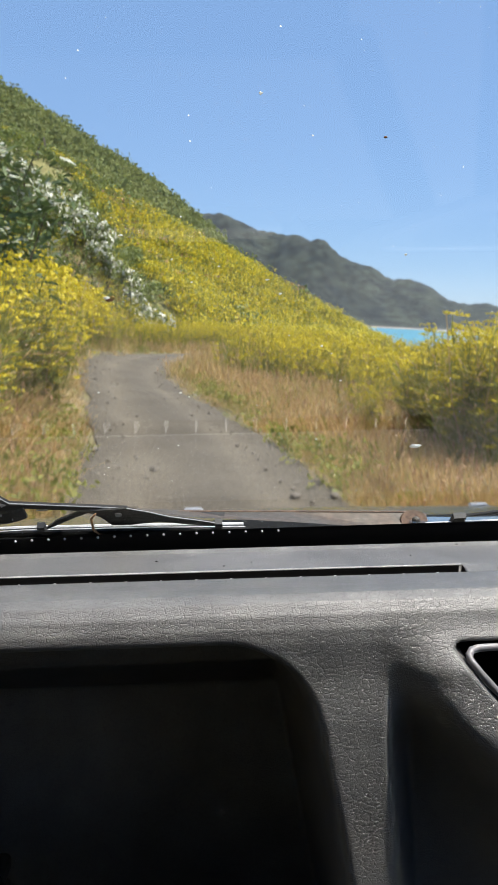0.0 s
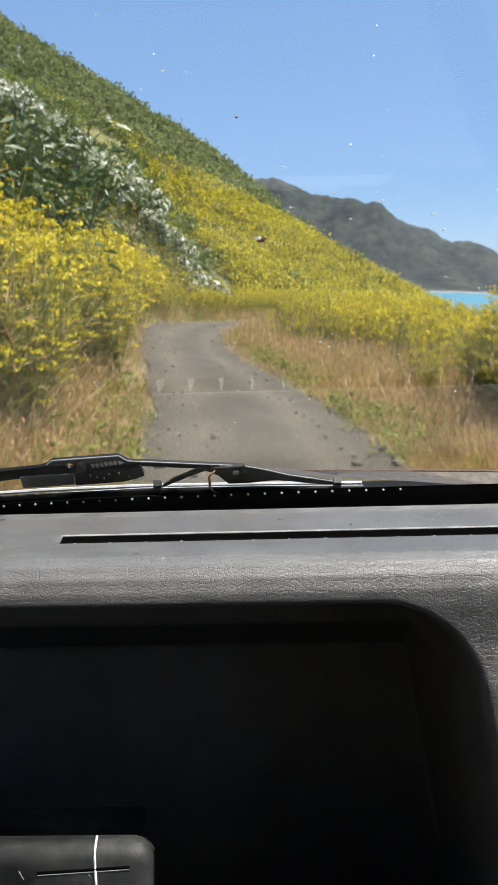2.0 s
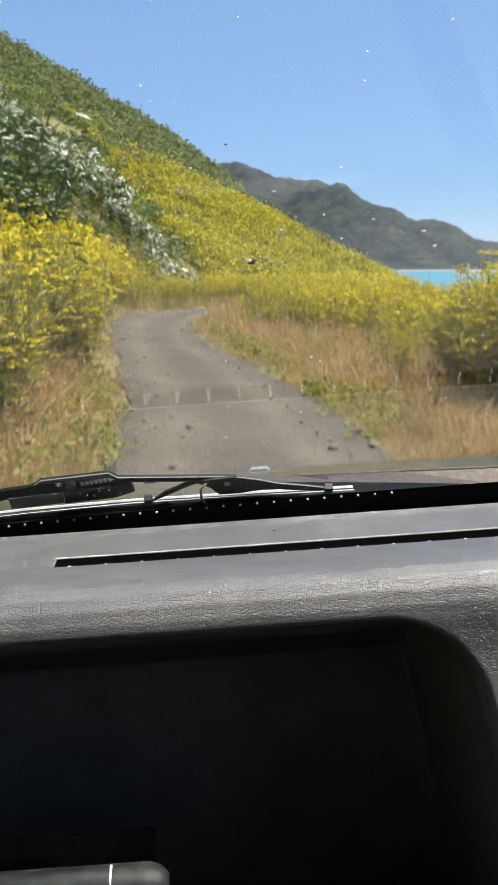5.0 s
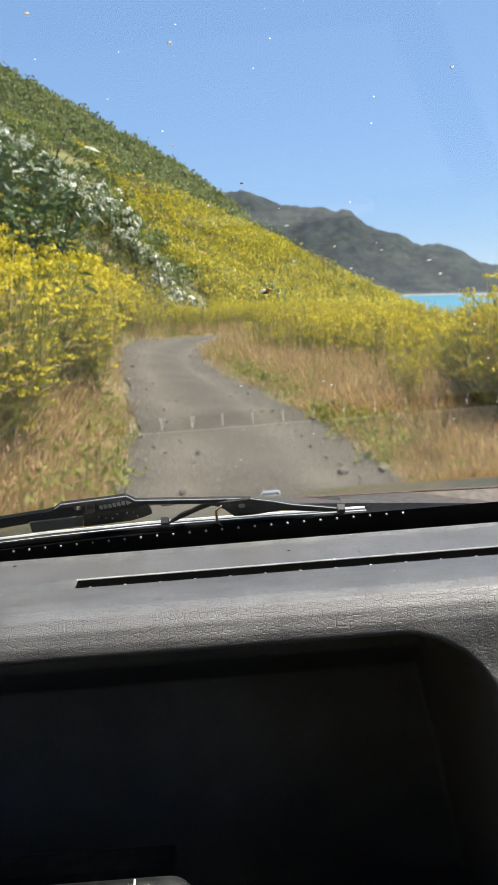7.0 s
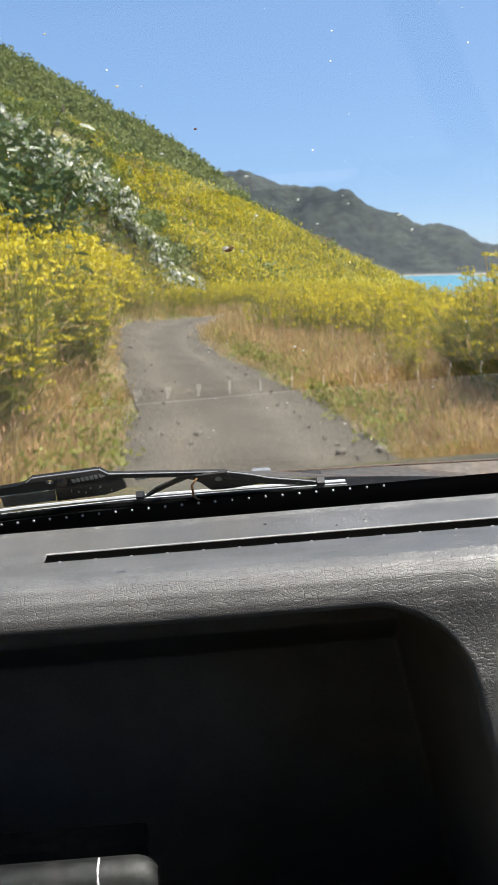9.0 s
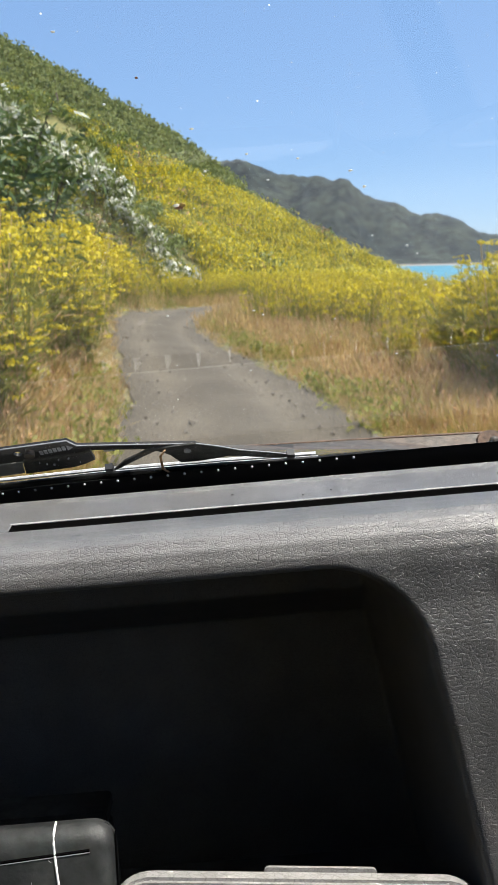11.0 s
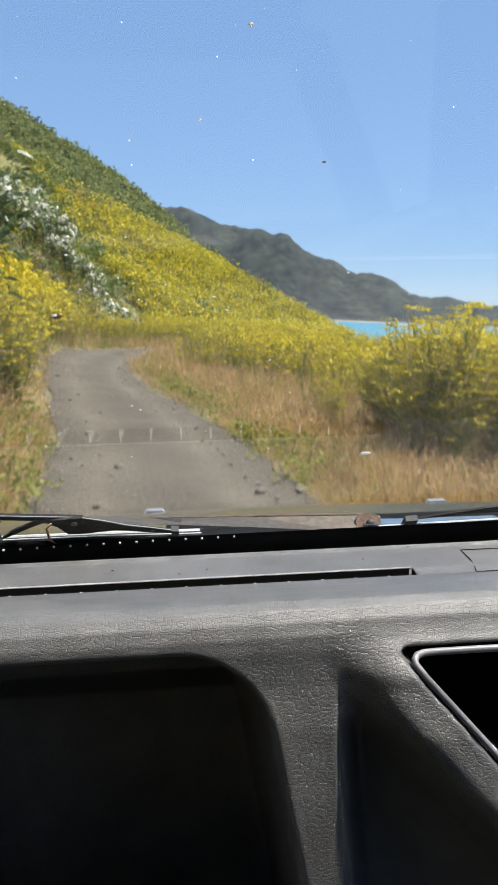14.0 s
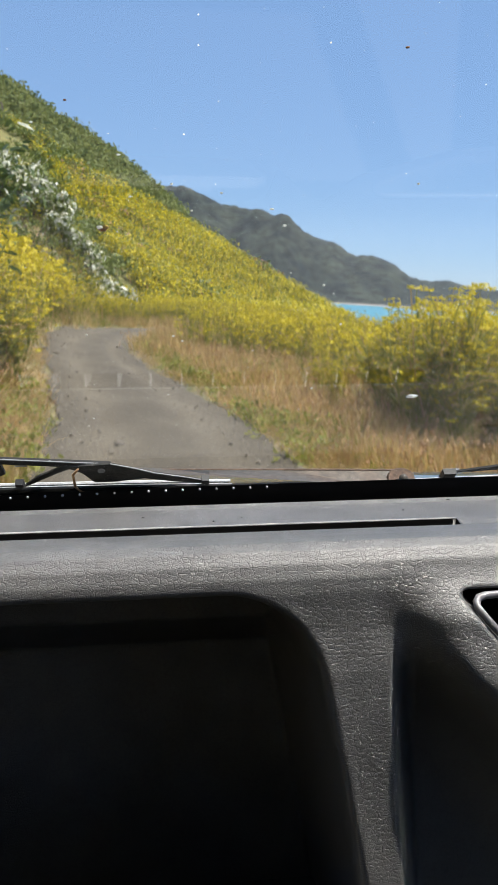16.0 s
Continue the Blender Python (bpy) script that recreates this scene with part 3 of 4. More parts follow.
lx, ly = spread(1000, -7.5, -1.7, 5.5, 24, lambda x, y: ((side(x, y) < -1.62 + 0.4 * smooth01((y - 12) / 8)) & (side(x, y) > -4.6)) * 0.6)
for x, y in zip(lx[:250], ly[:250]):
    near_fennel(x, y, RNG.uniform(0.9, 1.25) * (1.15 if y < 15 else 1.0), "tall flowering fennel on the bank above the track")
rx, ry = spread(900, 1.8, 10, 7, 26, lambda x, y: ((side(x, y) > 2.6) & (x < 4.0 + 0.17 * y)) * (0.10 + 0.3 * smooth01((y - 14) / 8)))
for x, y in zip(rx[:90], ry[:90]):
    near_fennel(x, y, RNG.uniform(0.6, 0.95), "yellow fennel in dry grass on the seaward verge")

for _k in range(11):
    y = RNG.uniform(10, 16)
    near_fennel(float(road_x(y)) + RNG.uniform(4.0, 5.6) + 0.05 * (y - 10), y, RNG.uniform(0.85, 1.15), "tall fennel standing out above the seaward verge")

for _k in range(46):
    a, r = radians(RNG.uniform(18, 31)), RNG.uniform(8.6, 13.0)
    near_fennel(r * math.sin(a), r * math.cos(a), RNG.uniform(1.2, 1.5) * (0.86 if a < radians(20) else 1.0), "tall dense fennel crowding the seaward side of the track")

# fennel further off
mx, my = spread(5200, -14, 16, 11, 50, lambda x, y: ((side(x, y) < -2.7 + 1.5 * smooth01((y - 14) / 7)) | ((side(x, y) > 2.4 + 0.0 * y) & (y > 19) & (x < 3.6 + 0.17 * y))) * (0.5 + 0.4 * ripple(x, y, 0.5, 5.0)))
scatter("fennel_thicket", [fennel(4, 4, 5, 5, 1.3) for _ in range(5)], mx, my, RNG.uniform(0.7, 1.1, len(mx)), FEN, "dense thicket of yellow flowering fennel", "fennel")


def gully_x(y):
    """The line along which the yellow spur gives way to the green gully."""
    return -2.7 - 0.44 * (y - 50.7)


def slope(x, y):
    patch = ripple(x, y, 0.16, 6.0) + 0.6 * ripple(x, y, 0.42, 2.0)
    east = smooth01((x - gully_x(y)) / 2.0) * smooth01((x / y + 0.235) / 0.03)
    return np.clip(east, 0.06, 1) * (x < foot_x(y) + 6) * (x < 5 + 0.17 * y) * np.clip(0.72 - 0.8 * np.clip(patch - 0.05, 0, 1) * 1.6, 0.05, 1) * (height(x, y) < 17.5 + 0.06 * y + 2 * ripple(x, y, 0.2))


sx, sy = spread(30000, -45, 28, 48, 100, slope)
scatter("fennel_slope", [fennel_far(1.15) for _ in range(8)], sx, sy, RNG.uniform(0.7, 1.25, len(sx)), FEN, "hillside covered in yellow fennel", "fennel", 0.1)

def tussock(x, y):
    """Streaks of darker growth that run aslant over the spur."""
    w = ripple(x * 1.0 + 0.5 * y, y * 2.2, 0.23, 1.5) + 0.7 * ripple(x, y, 0.7, 3.0)
    return (x > gully_x(y) + 1) * (x < foot_x(y) - 1) * np.clip(w - 0.3, 0, 1) * (height(x, y) < 17 + 0.06 * y)


tx, ty = spread(9000, -40, 22, 50, 100, tussock)
scatter("spur_tussocks", [shrub(60, 1.0, 0.9, 0.13, 0.35, False) for _ in range(5)], tx, ty, RNG.uniform(0.7, 1.5, len(tx)), [GREEN, DRY_RED, BARK], "dark green and brown tussocks among the fennel of the spur", "shrubs", 0.1)

# scrub in the gully and up the hill
bx, by = spread(2200, -45, 6, 36, 100, lambda x, y: (x < foot_x(y) - 2) * np.where((x < gully_x(y) + 0.5) & (y > 43), 0.9, np.where((y > 56) & ((height(x, y) > 19) | (x / y < -0.24)), 0.9, np.where(y > 56, 0.5 * np.clip(0.25 + ripple(x, y, 0.16, 6.0), 0, 1), 0))))
scatter("hill_scrub", [shrub(80, 1.5, 1.5, 0.17, 0.0, False) for _ in range(6)], bx, by, RNG.uniform(0.6, 1.3, len(bx)), SHR, "green scrub on the hillside", "shrubs", 0.2)
ux, uy = spread(9500, -100, 30, 100, 215, lambda x, y: (x < foot_x(y) - 1) * (x > -0.52 * y) * 0.8)
scatter("upper_scrub", [shrub(30, 2.8, 1.3, 0.42, 0.0, False) for _ in range(6)], ux, uy, RNG.uniform(0.7, 1.5, len(ux)), HIL, "dark olive scrub covering the steep upper hill", "shrubs", 0.3)


# shrubs with sun gleam painted on their leaves, on the rib beside the bend
def pale_shrub(x, y, size, shape):
    ob = thing("shrub", None, "dark shrub on the bank, leaf gleam painted near white", "shrub", "pale-leaved shrubs", m=Matrix.LocRotScale((x, y, float(height(x, y)) - 0.1), Euler((0, 0, RNG.uniform(0, 6.28))), (size,) * 3))
    for me in shape:
        new(me.name.split(".")[0], me).parent = ob


PALE_SHAPES = []
for _k in range(4):
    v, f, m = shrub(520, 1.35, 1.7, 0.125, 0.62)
    PALE_SHAPES.append([raw("limbs", v, f[m == 2], [BARK]), raw("crown", v, f[m != 2], [GREEN, GLEAM_LEAF], m[m != 2])])
for _k in range(84):
    a = (_k / 83) ** 0.9
    y = 41 - RNG.uniform(-0.5, 5.5) * (0.4 + 0.6 * a)
    pale_shrub(-3.9 - 10.5 * a + RNG.normal() * 0.6, y, RNG.uniform(0.75, 1.2), PALE_SHAPES[_k % 4])
dx_, dy_ = spread(420, -16, -4.2, 33, 40, lambda x, y: 0.35 * (side(x, y) < -2.4))
scatter("bank_scrub", [shrub(120, 1.2, 1.2, 0.10, 0.02) for _ in range(4)], dx_, dy_, RNG.uniform(0.5, 0.9, len(dx_)), SHR, "dark green scrub between the pale shrubs on the rib", "shrubs", 0.15)


# the leafy shrub above the track, with one tall seed stalk
def leafy_shrub():
    s = Sprout()
    tips = []
    for _ in range(16):
        c = np.array([*(np.clip(RNG.normal(size=2), -1.6, 1.6) * 0.42), RNG.uniform(0.5, 2.0)])
        s.stalk((c[0] * 0.2, c[1] * 0.2, -0.1), c, 0.018, 1, 0.12)
        tips.append(c)
    for _ in range(1500):
        c = tips[RNG.integers(16)] + np.clip(RNG.normal(size=3), -1.8, 1.8) * (0.22, 0.22, 0.26)
        d = np.array([*(RNG.normal(size=2)), RNG.uniform(-0.9, 0.4)])
        d = d / np.linalg.norm(d)
        # A few blades are coloured near white as painted sun glints.
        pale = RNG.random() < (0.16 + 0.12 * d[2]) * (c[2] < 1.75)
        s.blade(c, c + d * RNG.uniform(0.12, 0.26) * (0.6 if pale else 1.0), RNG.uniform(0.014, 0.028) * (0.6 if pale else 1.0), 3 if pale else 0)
    a = np.array([0.05, 0.0, 1.6])
    for k in range(7):
        b = a + (0.085, 0.0, 0.14)
        s.stalk(a, b, 0.008, 2, 0.0)
        if k > 2:
            s.blade(b, b + (0.02, 0.0, -0.10), 0.016, 2)
        a = b
    return s.arrays()


for _x, _y, _k in ((-2.95, 10.3, 1.3), (-4.1, 11.6, 1.35), (-3.9, 13.6, 1.2)):
    v, f, m = leafy_shrub()
    bush = thing("shrub", None, "dense green shrub with long glossy leaves and a dark seed stalk", "shrub", "glossy shrubs on the bank", m=Matrix.LocRotScale((_x, _y, float(height(_x, _y)) - 0.05), Euler((0, 0, 0.0 if _k == 1.3 else RNG.uniform(0, 6.28))), (1.05, 1.05, _k)))
    for name, k, mat in (("leaves", 0, LONG_LEAF), ("shining_leaves", 3, GLEAM_LEAF), ("limbs", 1, BARK), ("seed_stalk", 2, BARK)):
        new(name, raw(name, v, f[m == k], [mat])).parent = bush


# stones on the track
def stone_mesh(seed):
    bm = bmesh.new()
    bmesh.ops.create_icosphere(bm, subdivisions=2, radius=0.5)
    for v in bm.verts:
        v.co = v.co * (1 + 0.35 * noise.noise(v.co * 2.2 + Vector((seed * 7, 0, 0))))
        v.co.z *= 0.55
    me = bpy.data.meshes.new("stone")
    bm.to_mesh(me)
    bm.free()
    me.materials.append(STONE)
    return me


STONES = [stone_mesh(k) for k in range(5)]
for _k in range(140):
    y = 5 + 20 * RNG.random() ** 1.2
    u = RNG.choice([-1, 1]) * RNG.uniform(0.55, 1.05) if RNG.random() < 0.7 else RNG.uniform(-0.5, 0.5)
    x = float(road_x(y)) + 1.15 * u
    r = RNG.uniform(0.025, 0.06) if _k > 12 else RNG.uniform(0.07, 0.12)
    thing("stone", STONES[_k % 5], "loose grey stone lying on the gravel track", "stone", "stones on the track", m=Matrix.LocRotScale((x, y, float(height(x, y)) + 0.03), Euler((0, 0, RNG.uniform(0, 6.28))), (r * 1.3, r, r)))
_px, _py = spread(20000, -4, 2, 4.5, 26, lambda x, y: (np.abs(side(x, y)) < 1.3) * np.where((np.abs(side(x, y)) > 0.85) | (np.abs(side(x, y)) < 0.28), 0.95, 0.3))
_pv = np.array([[-.5, -.5, 0], [.5, -.4, 0], [.45, .5, 0], [-.4, .45, 0], [0.05, 0, .5]])
_pf = np.array([[0, 1, 4], [1, 2, 4], [2, 3, 4], [3, 0, 4]])
scatter("gravel_pebbles", [(_pv, _pf, np.zeros(4, int))], _px, _py, RNG.uniform(0.010, 0.030, len(_px)) * (1 + (RNG.random(len(_px)) < 0.06)), [STONE], "small loose gravel on the track", "gravel", -0.02)

hx, hy = spread(3200, -8, 8, -14, 3.5, verge)
scatter("dry_grass", [grass(7, 0.48, 0.25, 1.4) for _ in range(4)], hx, hy, RNG.uniform(0.5, 1.1, len(hx)) * np.clip((np.abs(side(hx, hy)) - 0.9) / 1.2, 0.45, 1), GRS, "dry straw-coloured grass beside and behind the car", "grass")


# ---- the car: dashboard ----
OUTSIDE = set(bpy.data.objects)
PROFILE_Y = [0.6575, 0.6555, 0.6520, 0.6470, 0.6415, 0.6340, 0.612, 0.5875, 0.5870, 0.5868, 0.5742, 0.5740, 0.5735, 0.55, 0.52, 0.49, 0.465, 0.451, 0.4425, 0.4360, 0.4318, 0.4298, 0.4288, 0.4265, 0.4200, 0.366]
PROFILE_Z = [1.376, 1.3915, 1.4002, 1.4030, 1.4012, 1.4008, 1.4012, 1.4020, 1.4020, 1.4020, 1.4000, 1.4000, 1.4000, 1.4080, 1.4180, 1.4268, 1.4318, 1.4328, 1.4300, 1.4242, 1.4165, 1.4080, 1.400, 1.386, 1.36, 1.04]
SLOT_L, SLOT_R = -0.172, 0.268


def dense(values, steps):
    out = []
    for a, b, k in zip(values, values[1:], steps):
        out += [a + (b - a) * i / k for i in range(k)]
    return np.array(out + [values[-1]])


def cavity(x, z):
    """Signed distance into the open parcel tray in the front of the dashboard: positive inside."""
    right = 0.1105 + (1.395 - z) * 0.165
    dx, dz = right - x, 1.4030 - z
    r = 0.045
    corner = r - np.hypot(np.maximum(r - dx, 0), np.maximum(r - dz, 0))
    return np.where((dx < r) & (dz < r), corner, np.minimum(dx, dz))


def tray_depth(z):
    return 0.125 + 0.075 * np.clip((1.345 - z) / 0.05, 0, 1)


def vent_left(z):
    return 0.2000 + (1.4070 - z) * 0.88


def vent_hole(x, z):
    """Signed distance into the opening of the centre air vent: positive inside."""
    dx, dz = (x - vent_left(z)) * 0.75, 1.4090 - z
    r = 0.008
    corner = r - np.hypot(np.maximum(r - dx, 0), np.maximum(r - dz, 0))
    return np.minimum(np.where((dx < r) & (dz < r), corner, np.minimum(dx, dz)), np.minimum(0.40 - x, z - 1.22))


def console(x, z):
    """How far the centre console stands out from the front of the dashboard: a rounded hood
    along the vent, with a scooped hollow between it and the post beside the tray."""
    inward = (vent_left(z) - 0.010 - x) * 0.75
    past_post = x - 0.157 - np.clip(1.405 - z, 0, 1) * 0.05
    hood = (0.016 + 0.09 * np.clip(1.405 - z, 0, 0.2)) * smooth01(1.40 - inward / 0.032) * smooth01((1.4190 - z) / 0.026) * smooth01((x - 0.156) / 0.050)
    scoop = 0.045 * smooth01(past_post / 0.026) * smooth01((inward - 0.006) / 0.080) * smooth01((1.398 - z) / 0.055)
    return hood - scoop


def dashboard():
    steps = [3, 4, 4, 4, 3, 4, 4, 1, 1, 2, 1, 1, 6, 8, 8, 7, 5, 5, 5, 5, 5, 6, 8, 12, 100]
    py, pz = dense(PROFILE_Y, steps), dense(PROFILE_Z, steps)
    xs = np.unique(np.concatenate([np.linspace(-0.62, -0.2, 60), np.linspace(-0.2, 0.42, 260), np.linspace(0.42, 0.95, 60), [SLOT_L, SLOT_L + 0.012, SLOT_R - 0.010, SLOT_R]]))
    X, I = np.meshgrid(xs, np.arange(len(py)))
    Y, Z = py[I], pz[I]
    groove = (Y < 0.5869) & (Y > 0.5741) & (Z > 1.39) & (X > SLOT_L + 0.006) & (X < SLOT_R - 0.004)
    Z = np.where(groove, Z - 0.05, Z)
    front = smooth01((0.47 - Y) / 0.03) * (Y < 0.47)
    Y = Y - front * console(X, Z)
    d = cavity(X, Z)
    Y = Y + front * tray_depth(Z) * smooth01((d + 0.009) / 0.026) ** 1.4
    h = vent_hole(X, Z)
    Y = Y + front * 0.035 * smooth01(h / 0.006)
    ids = np.arange(X.size).reshape(X.shape)
    q = np.stack([ids[:-1, :-1], ids[1:, :-1], ids[1:, 1:], ids[:-1, 1:]], -1).reshape(-1, 4)
    # Slot and vent interiors get their shade as a near-black colour.
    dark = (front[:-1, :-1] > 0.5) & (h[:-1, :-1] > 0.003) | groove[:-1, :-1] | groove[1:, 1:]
    ob = thing("dashboard", None, "charcoal grained vinyl dashboard with an open parcel tray", "dashboard")
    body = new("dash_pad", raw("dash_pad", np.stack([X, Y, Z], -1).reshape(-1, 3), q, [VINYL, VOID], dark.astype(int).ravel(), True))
    body.parent = ob
    # ribs in the demister slot
    rib = prism(bmesh.new(), [(0.5743, 1.3992), (0.5776, 1.3992), (0.5790, 1.3962), (0.5866, 1.3952), (0.5866, 1.36), (0.5743, 1.36)], 0, -0.0008, 0.0008)
    # Thin bright tube added as the highlight of the far edge.
    part("slot_lip", tube(bmesh.new(), [(SLOT_L + 0.004, 0.5873, 1.4019), (SLOT_R - 0.004, 0.5873, 1.4019)], 0.0008, 6), LIP_GLINT, ob, "added bright line for the sun glint on the slot edge")
    first = part("slot_rib", rib, RIB, ob, "thin grey rib in the demister slot")
    for k in range(15):
        r = first if k == 0 else first.copy()
        if k:
            scene.collection.objects.link(r)
        r.location.x = -0.155 + 0.0283 * k
    # bezel round the vent
    path = [(vent_left(z) + 0.0050, z) for z in (1.24, 1.28, 1.32, 1.36, 1.379, 1.394)] + [(0.2115, 1.4003), (0.2120, 1.4025), (0.2140, 1.4042), (0.2185, 1.4051), (0.2255, 1.4053), (0.25, 1.4053), (0.30, 1.4050), (0.38, 1.4045)]
    pts = [(x, float(np.interp(-zz, [-v for v in PROFILE_Z[-9:]], PROFILE_Y[-9:])) - float(console(np.array(x), np.array(zz))) + 0.002, zz) for x, zz in path]
    part("vent_bezel", tube(bmesh.new(), pts, 0.0024, 8), GRIM, ob, "slim grey plastic rim of the air vent", True)
    # tray floor
    part("tray_floor", prism(bmesh.new(), [(-0.62, 0.36), (0.16, 0.36), (0.16, 0.63), (-0.62, 0.63)], 2, 1.070, 1.086), TRAY, ob, "black lining of the parcel tray")
    return ob


DASH = dashboard()

# windscreen: the plane z = 2.042 - 0.93 y
TILT = 0.93


def on_glass(x, y, lift=0.0):
    n = Vector((0, TILT, 1)).normalized()
    return Vector((x, y, 2.042 - TILT * y)) + n * lift


screen = thing("windscreen", None, "raked windscreen flecked with dried insects and dust", "windscreen")
bm = bmesh.new()
bm.faces.new([bm.verts.new(on_glass(x, y)) for x, y in ((-0.62, 0.735), (0.98, 0.735), (0.98, 0.0), (-0.62, 0.0))])
pane = part("glass", bm, GLASS, screen, "clear laminated glass")
pane.visible_shadow = False
# Extra slab outside the pane, added only to soften the view.
bm = bmesh.new()
_c = [[bm.verts.new(on_glass(x, y, d)) for x, y in ((-0.62, 0.735), (0.98, 0.735), (0.98, 0.0), (-0.62, 0.0))] for d in (0.0001, 0.0004)]
bm.faces.new(_c[0])
bm.faces.new(_c[1][::-1])
for i in range(4):
    bm.faces.new((_c[0][i], _c[1][i], _c[1][(i + 1) % 4], _c[0][(i + 1) % 4]))
film = part("dust_film", bm, FILM, screen, "added thin film that softens the view through the glass")
film.visible_shadow = False
bm = bmesh.new()
for d in (0.002, 0.005):
    row = [bm.verts.new(on_glass(x, y, -d)) for x, y in ((-0.62, 0.7085), (-0.2, 0.6828), (-0.04, 0.6766), (0.1, 0.6740), (0.98, 0.668), (0.98, 0.735), (-0.62, 0.735))]
    bm.faces.new(row)
part("black_border", bm, BLACK, screen, "black enamel border along the bottom edge")

dot = bmesh.new()
bmesh.ops.create_uvsphere(dot, u_segments=10, v_segments=6, radius=0.0012)
dot = part("border_dot", dot, DOT, screen, "pale round dot in the black border")
for k in range(27):
    x = -0.2798 + 0.0153 * k
    d = dot if k == 0 else dot.copy()
    if k:
        scene.collection.objects.link(d)
    d.location = on_glass(x, 0.6752 - 0.022 * x + 0.07 * x * x, -0.0055)


def splat(x, y, r, mat, name, label, seed):
    """A dried insect mark: a small uneven dome on the glass."""
    rnd = random.Random(seed)
    bm = bmesh.new()
    bmesh.ops.create_icosphere(bm, subdivisions=2, radius=1.0)
    k = rnd.uniform(0.4, 1.0)
    for v in bm.verts:
        s = 1 + 0.5 * noise.noise(v.co * 1.8 + Vector((seed, 0, 0)))
        v.co = Vector((v.co.x * s * r, v.co.y * s * r * k, v.co.z * r * 0.3))
    bmesh.ops.transform(bm, matrix=Matrix.Rotation(-math.atan(TILT), 4, "X"), verts=bm.verts)
    part(name, bm, mat, screen, label, True).location = on_glass(x, y, 0.001)


MARKS = [(0.0385, 0.4345, 7), (0.0933, 0.4463, 11), (0.1018, 0.4548, 12), (0.016, 0.4406, 12), (0.012, 0.4217, 13), (-0.020, 0.5228, 8), (0.043, 0.528, 8), (0.037, 0.5243, 9),
         (0.0917, 0.5359, 7), (-0.036, 0.3473, 14), (-0.029, 0.3298, 18), (-0.028, 0.4090, 8), (-0.0905, 0.3356, 14), (-0.0667, 0.3638, 6), (0.049, 0.4473, 9), (0.132, 0.4896, 8),
         (-0.026, 0.5949, 7), (-0.0715, 0.3986, 9), (-0.042, 0.3825, 12), (0.1493, 0.5164, 8), (0.1396, 0.5693, 8), (0.065, 0.4385, 9), (0.172, 0.4331, 7), (0.106, 0.3308, 14), (0.085, 0.3625, 8), (0.1098, 0.4818, 6), (0.032, 0.5731, 7)]
for k, (x, y, r) in enumerate(MARKS):
    splat(x, y, r * (1.1e-4 if r < 12 else 0.8e-4), SPLAT, "dried_splat", "small whitish insect splash", k)
splat(-0.0005, 0.4572, 0.0024, BUG, "dead_insect", "brown dead insect stuck to the glass", 41)
splat(-0.0018, 0.4562, 0.0019, SPLAT, "dried_splat", "pale wing of a squashed insect", 47)
splat(0.0014, 0.4560, 0.0018, AMBER, "dead_insect", "yellow part of a squashed insect", 42)
splat(0.2203, 0.5788, 0.0045, SPLAT, "dried_splat", "large pale insect splash", 43)
splat(-0.0103, 0.4003, 0.0008, BUG, "dead_insect", "tiny dark insect on the glass", 44)
splat(0.1467, 0.3789, 0.0010, BUG, "dead_insect", "tiny reddish insect on the glass", 45)
_r = np.random.default_rng(11)
SMEARS = [(-0.1206, 0.3635, 0.0012, 0.0022), (-0.1134, 0.3854, 0.0013, 0.0028), (-0.1037, 0.3737, 0.0008, 0.0012), (-0.1214, 0.3776, 0.0010, 0.0014), (-0.0706, 0.3996, 0.0006, 0.0011), (-0.0881, 0.4055, 0.0016, 0.0006), (0.0162, 0.4405, 0.0014, 0.0018)]
V, F = [], []
for k in range(420 + 45 * len(SMEARS)):
    c = on_glass(_r.uniform(-0.2, 0.4), _r.uniform(0.28, 0.66), 0.0006)
    if k >= 420:                       # denser smears of fine spray
        cx, cy, rx, ry = SMEARS[(k - 420) // 45]
        c = on_glass(cx + rx * _r.normal(), cy + ry * _r.normal(), 0.0006)
    s = (0.00018 + 0.00045 * _r.random() ** 3) * (1.0 if k < 420 else 0.5)
    i = len(V)
    V += [tuple(c + Vector((s * math.cos(a), s * 0.7 * math.sin(a), -0.65 * s * math.sin(a)))) for a in (0.3, 1.6, 3.2, 4.7)]
    F.append((i, i + 1, i + 2, i + 3))
specks = new("dust_specks", raw("dust_specks", V, F, [SPLAT]))
specks.parent = screen
specks["kind"] = "stuff"

# unseen cab shell, closed all round but for the window openings
shell = thing("car_cab", None, "plain dark cab of the car around the seats", "car cab")
part("roof", box(bmesh.new(), (-0.66, -1.6, 2.02), (1.02, 0.02, 2.06)), CLOTH, shell, bevel=0.01)
part("rear_wall", box(bmesh.new(), (-0.66, -1.64, 0.5), (1.02, -1.6, 2.04)), CLOTH, shell)
part("cab_floor", box(bmesh.new(), (-0.66, -1.6, 0.46), (1.02, 0.9, 0.5)), BLACK, shell)
part("firewall", box(bmesh.new(), (-0.66, 0.72, 0.5), (1.02, 0.76, 1.345)), BLACK, shell)
for xa, xb in ((-0.70, -0.64), (1.00, 1.06)):
    part("door_panel", box(bmesh.new(), (xa, -1.6, 0.46), (xb, 0.74, 1.38)), BLACK, shell)
    part("pillar", prism(bmesh.new(), [(0.74, 1.34), (0.66, 1.34), (-0.04, 2.02), (0.04, 2.04)], 0, xa, xb), BLACK, shell)
    part("rear_pillar", box(bmesh.new(), (xa, -1.6, 1.38), (xb, -1.0, 2.04)), CLOTH, shell)

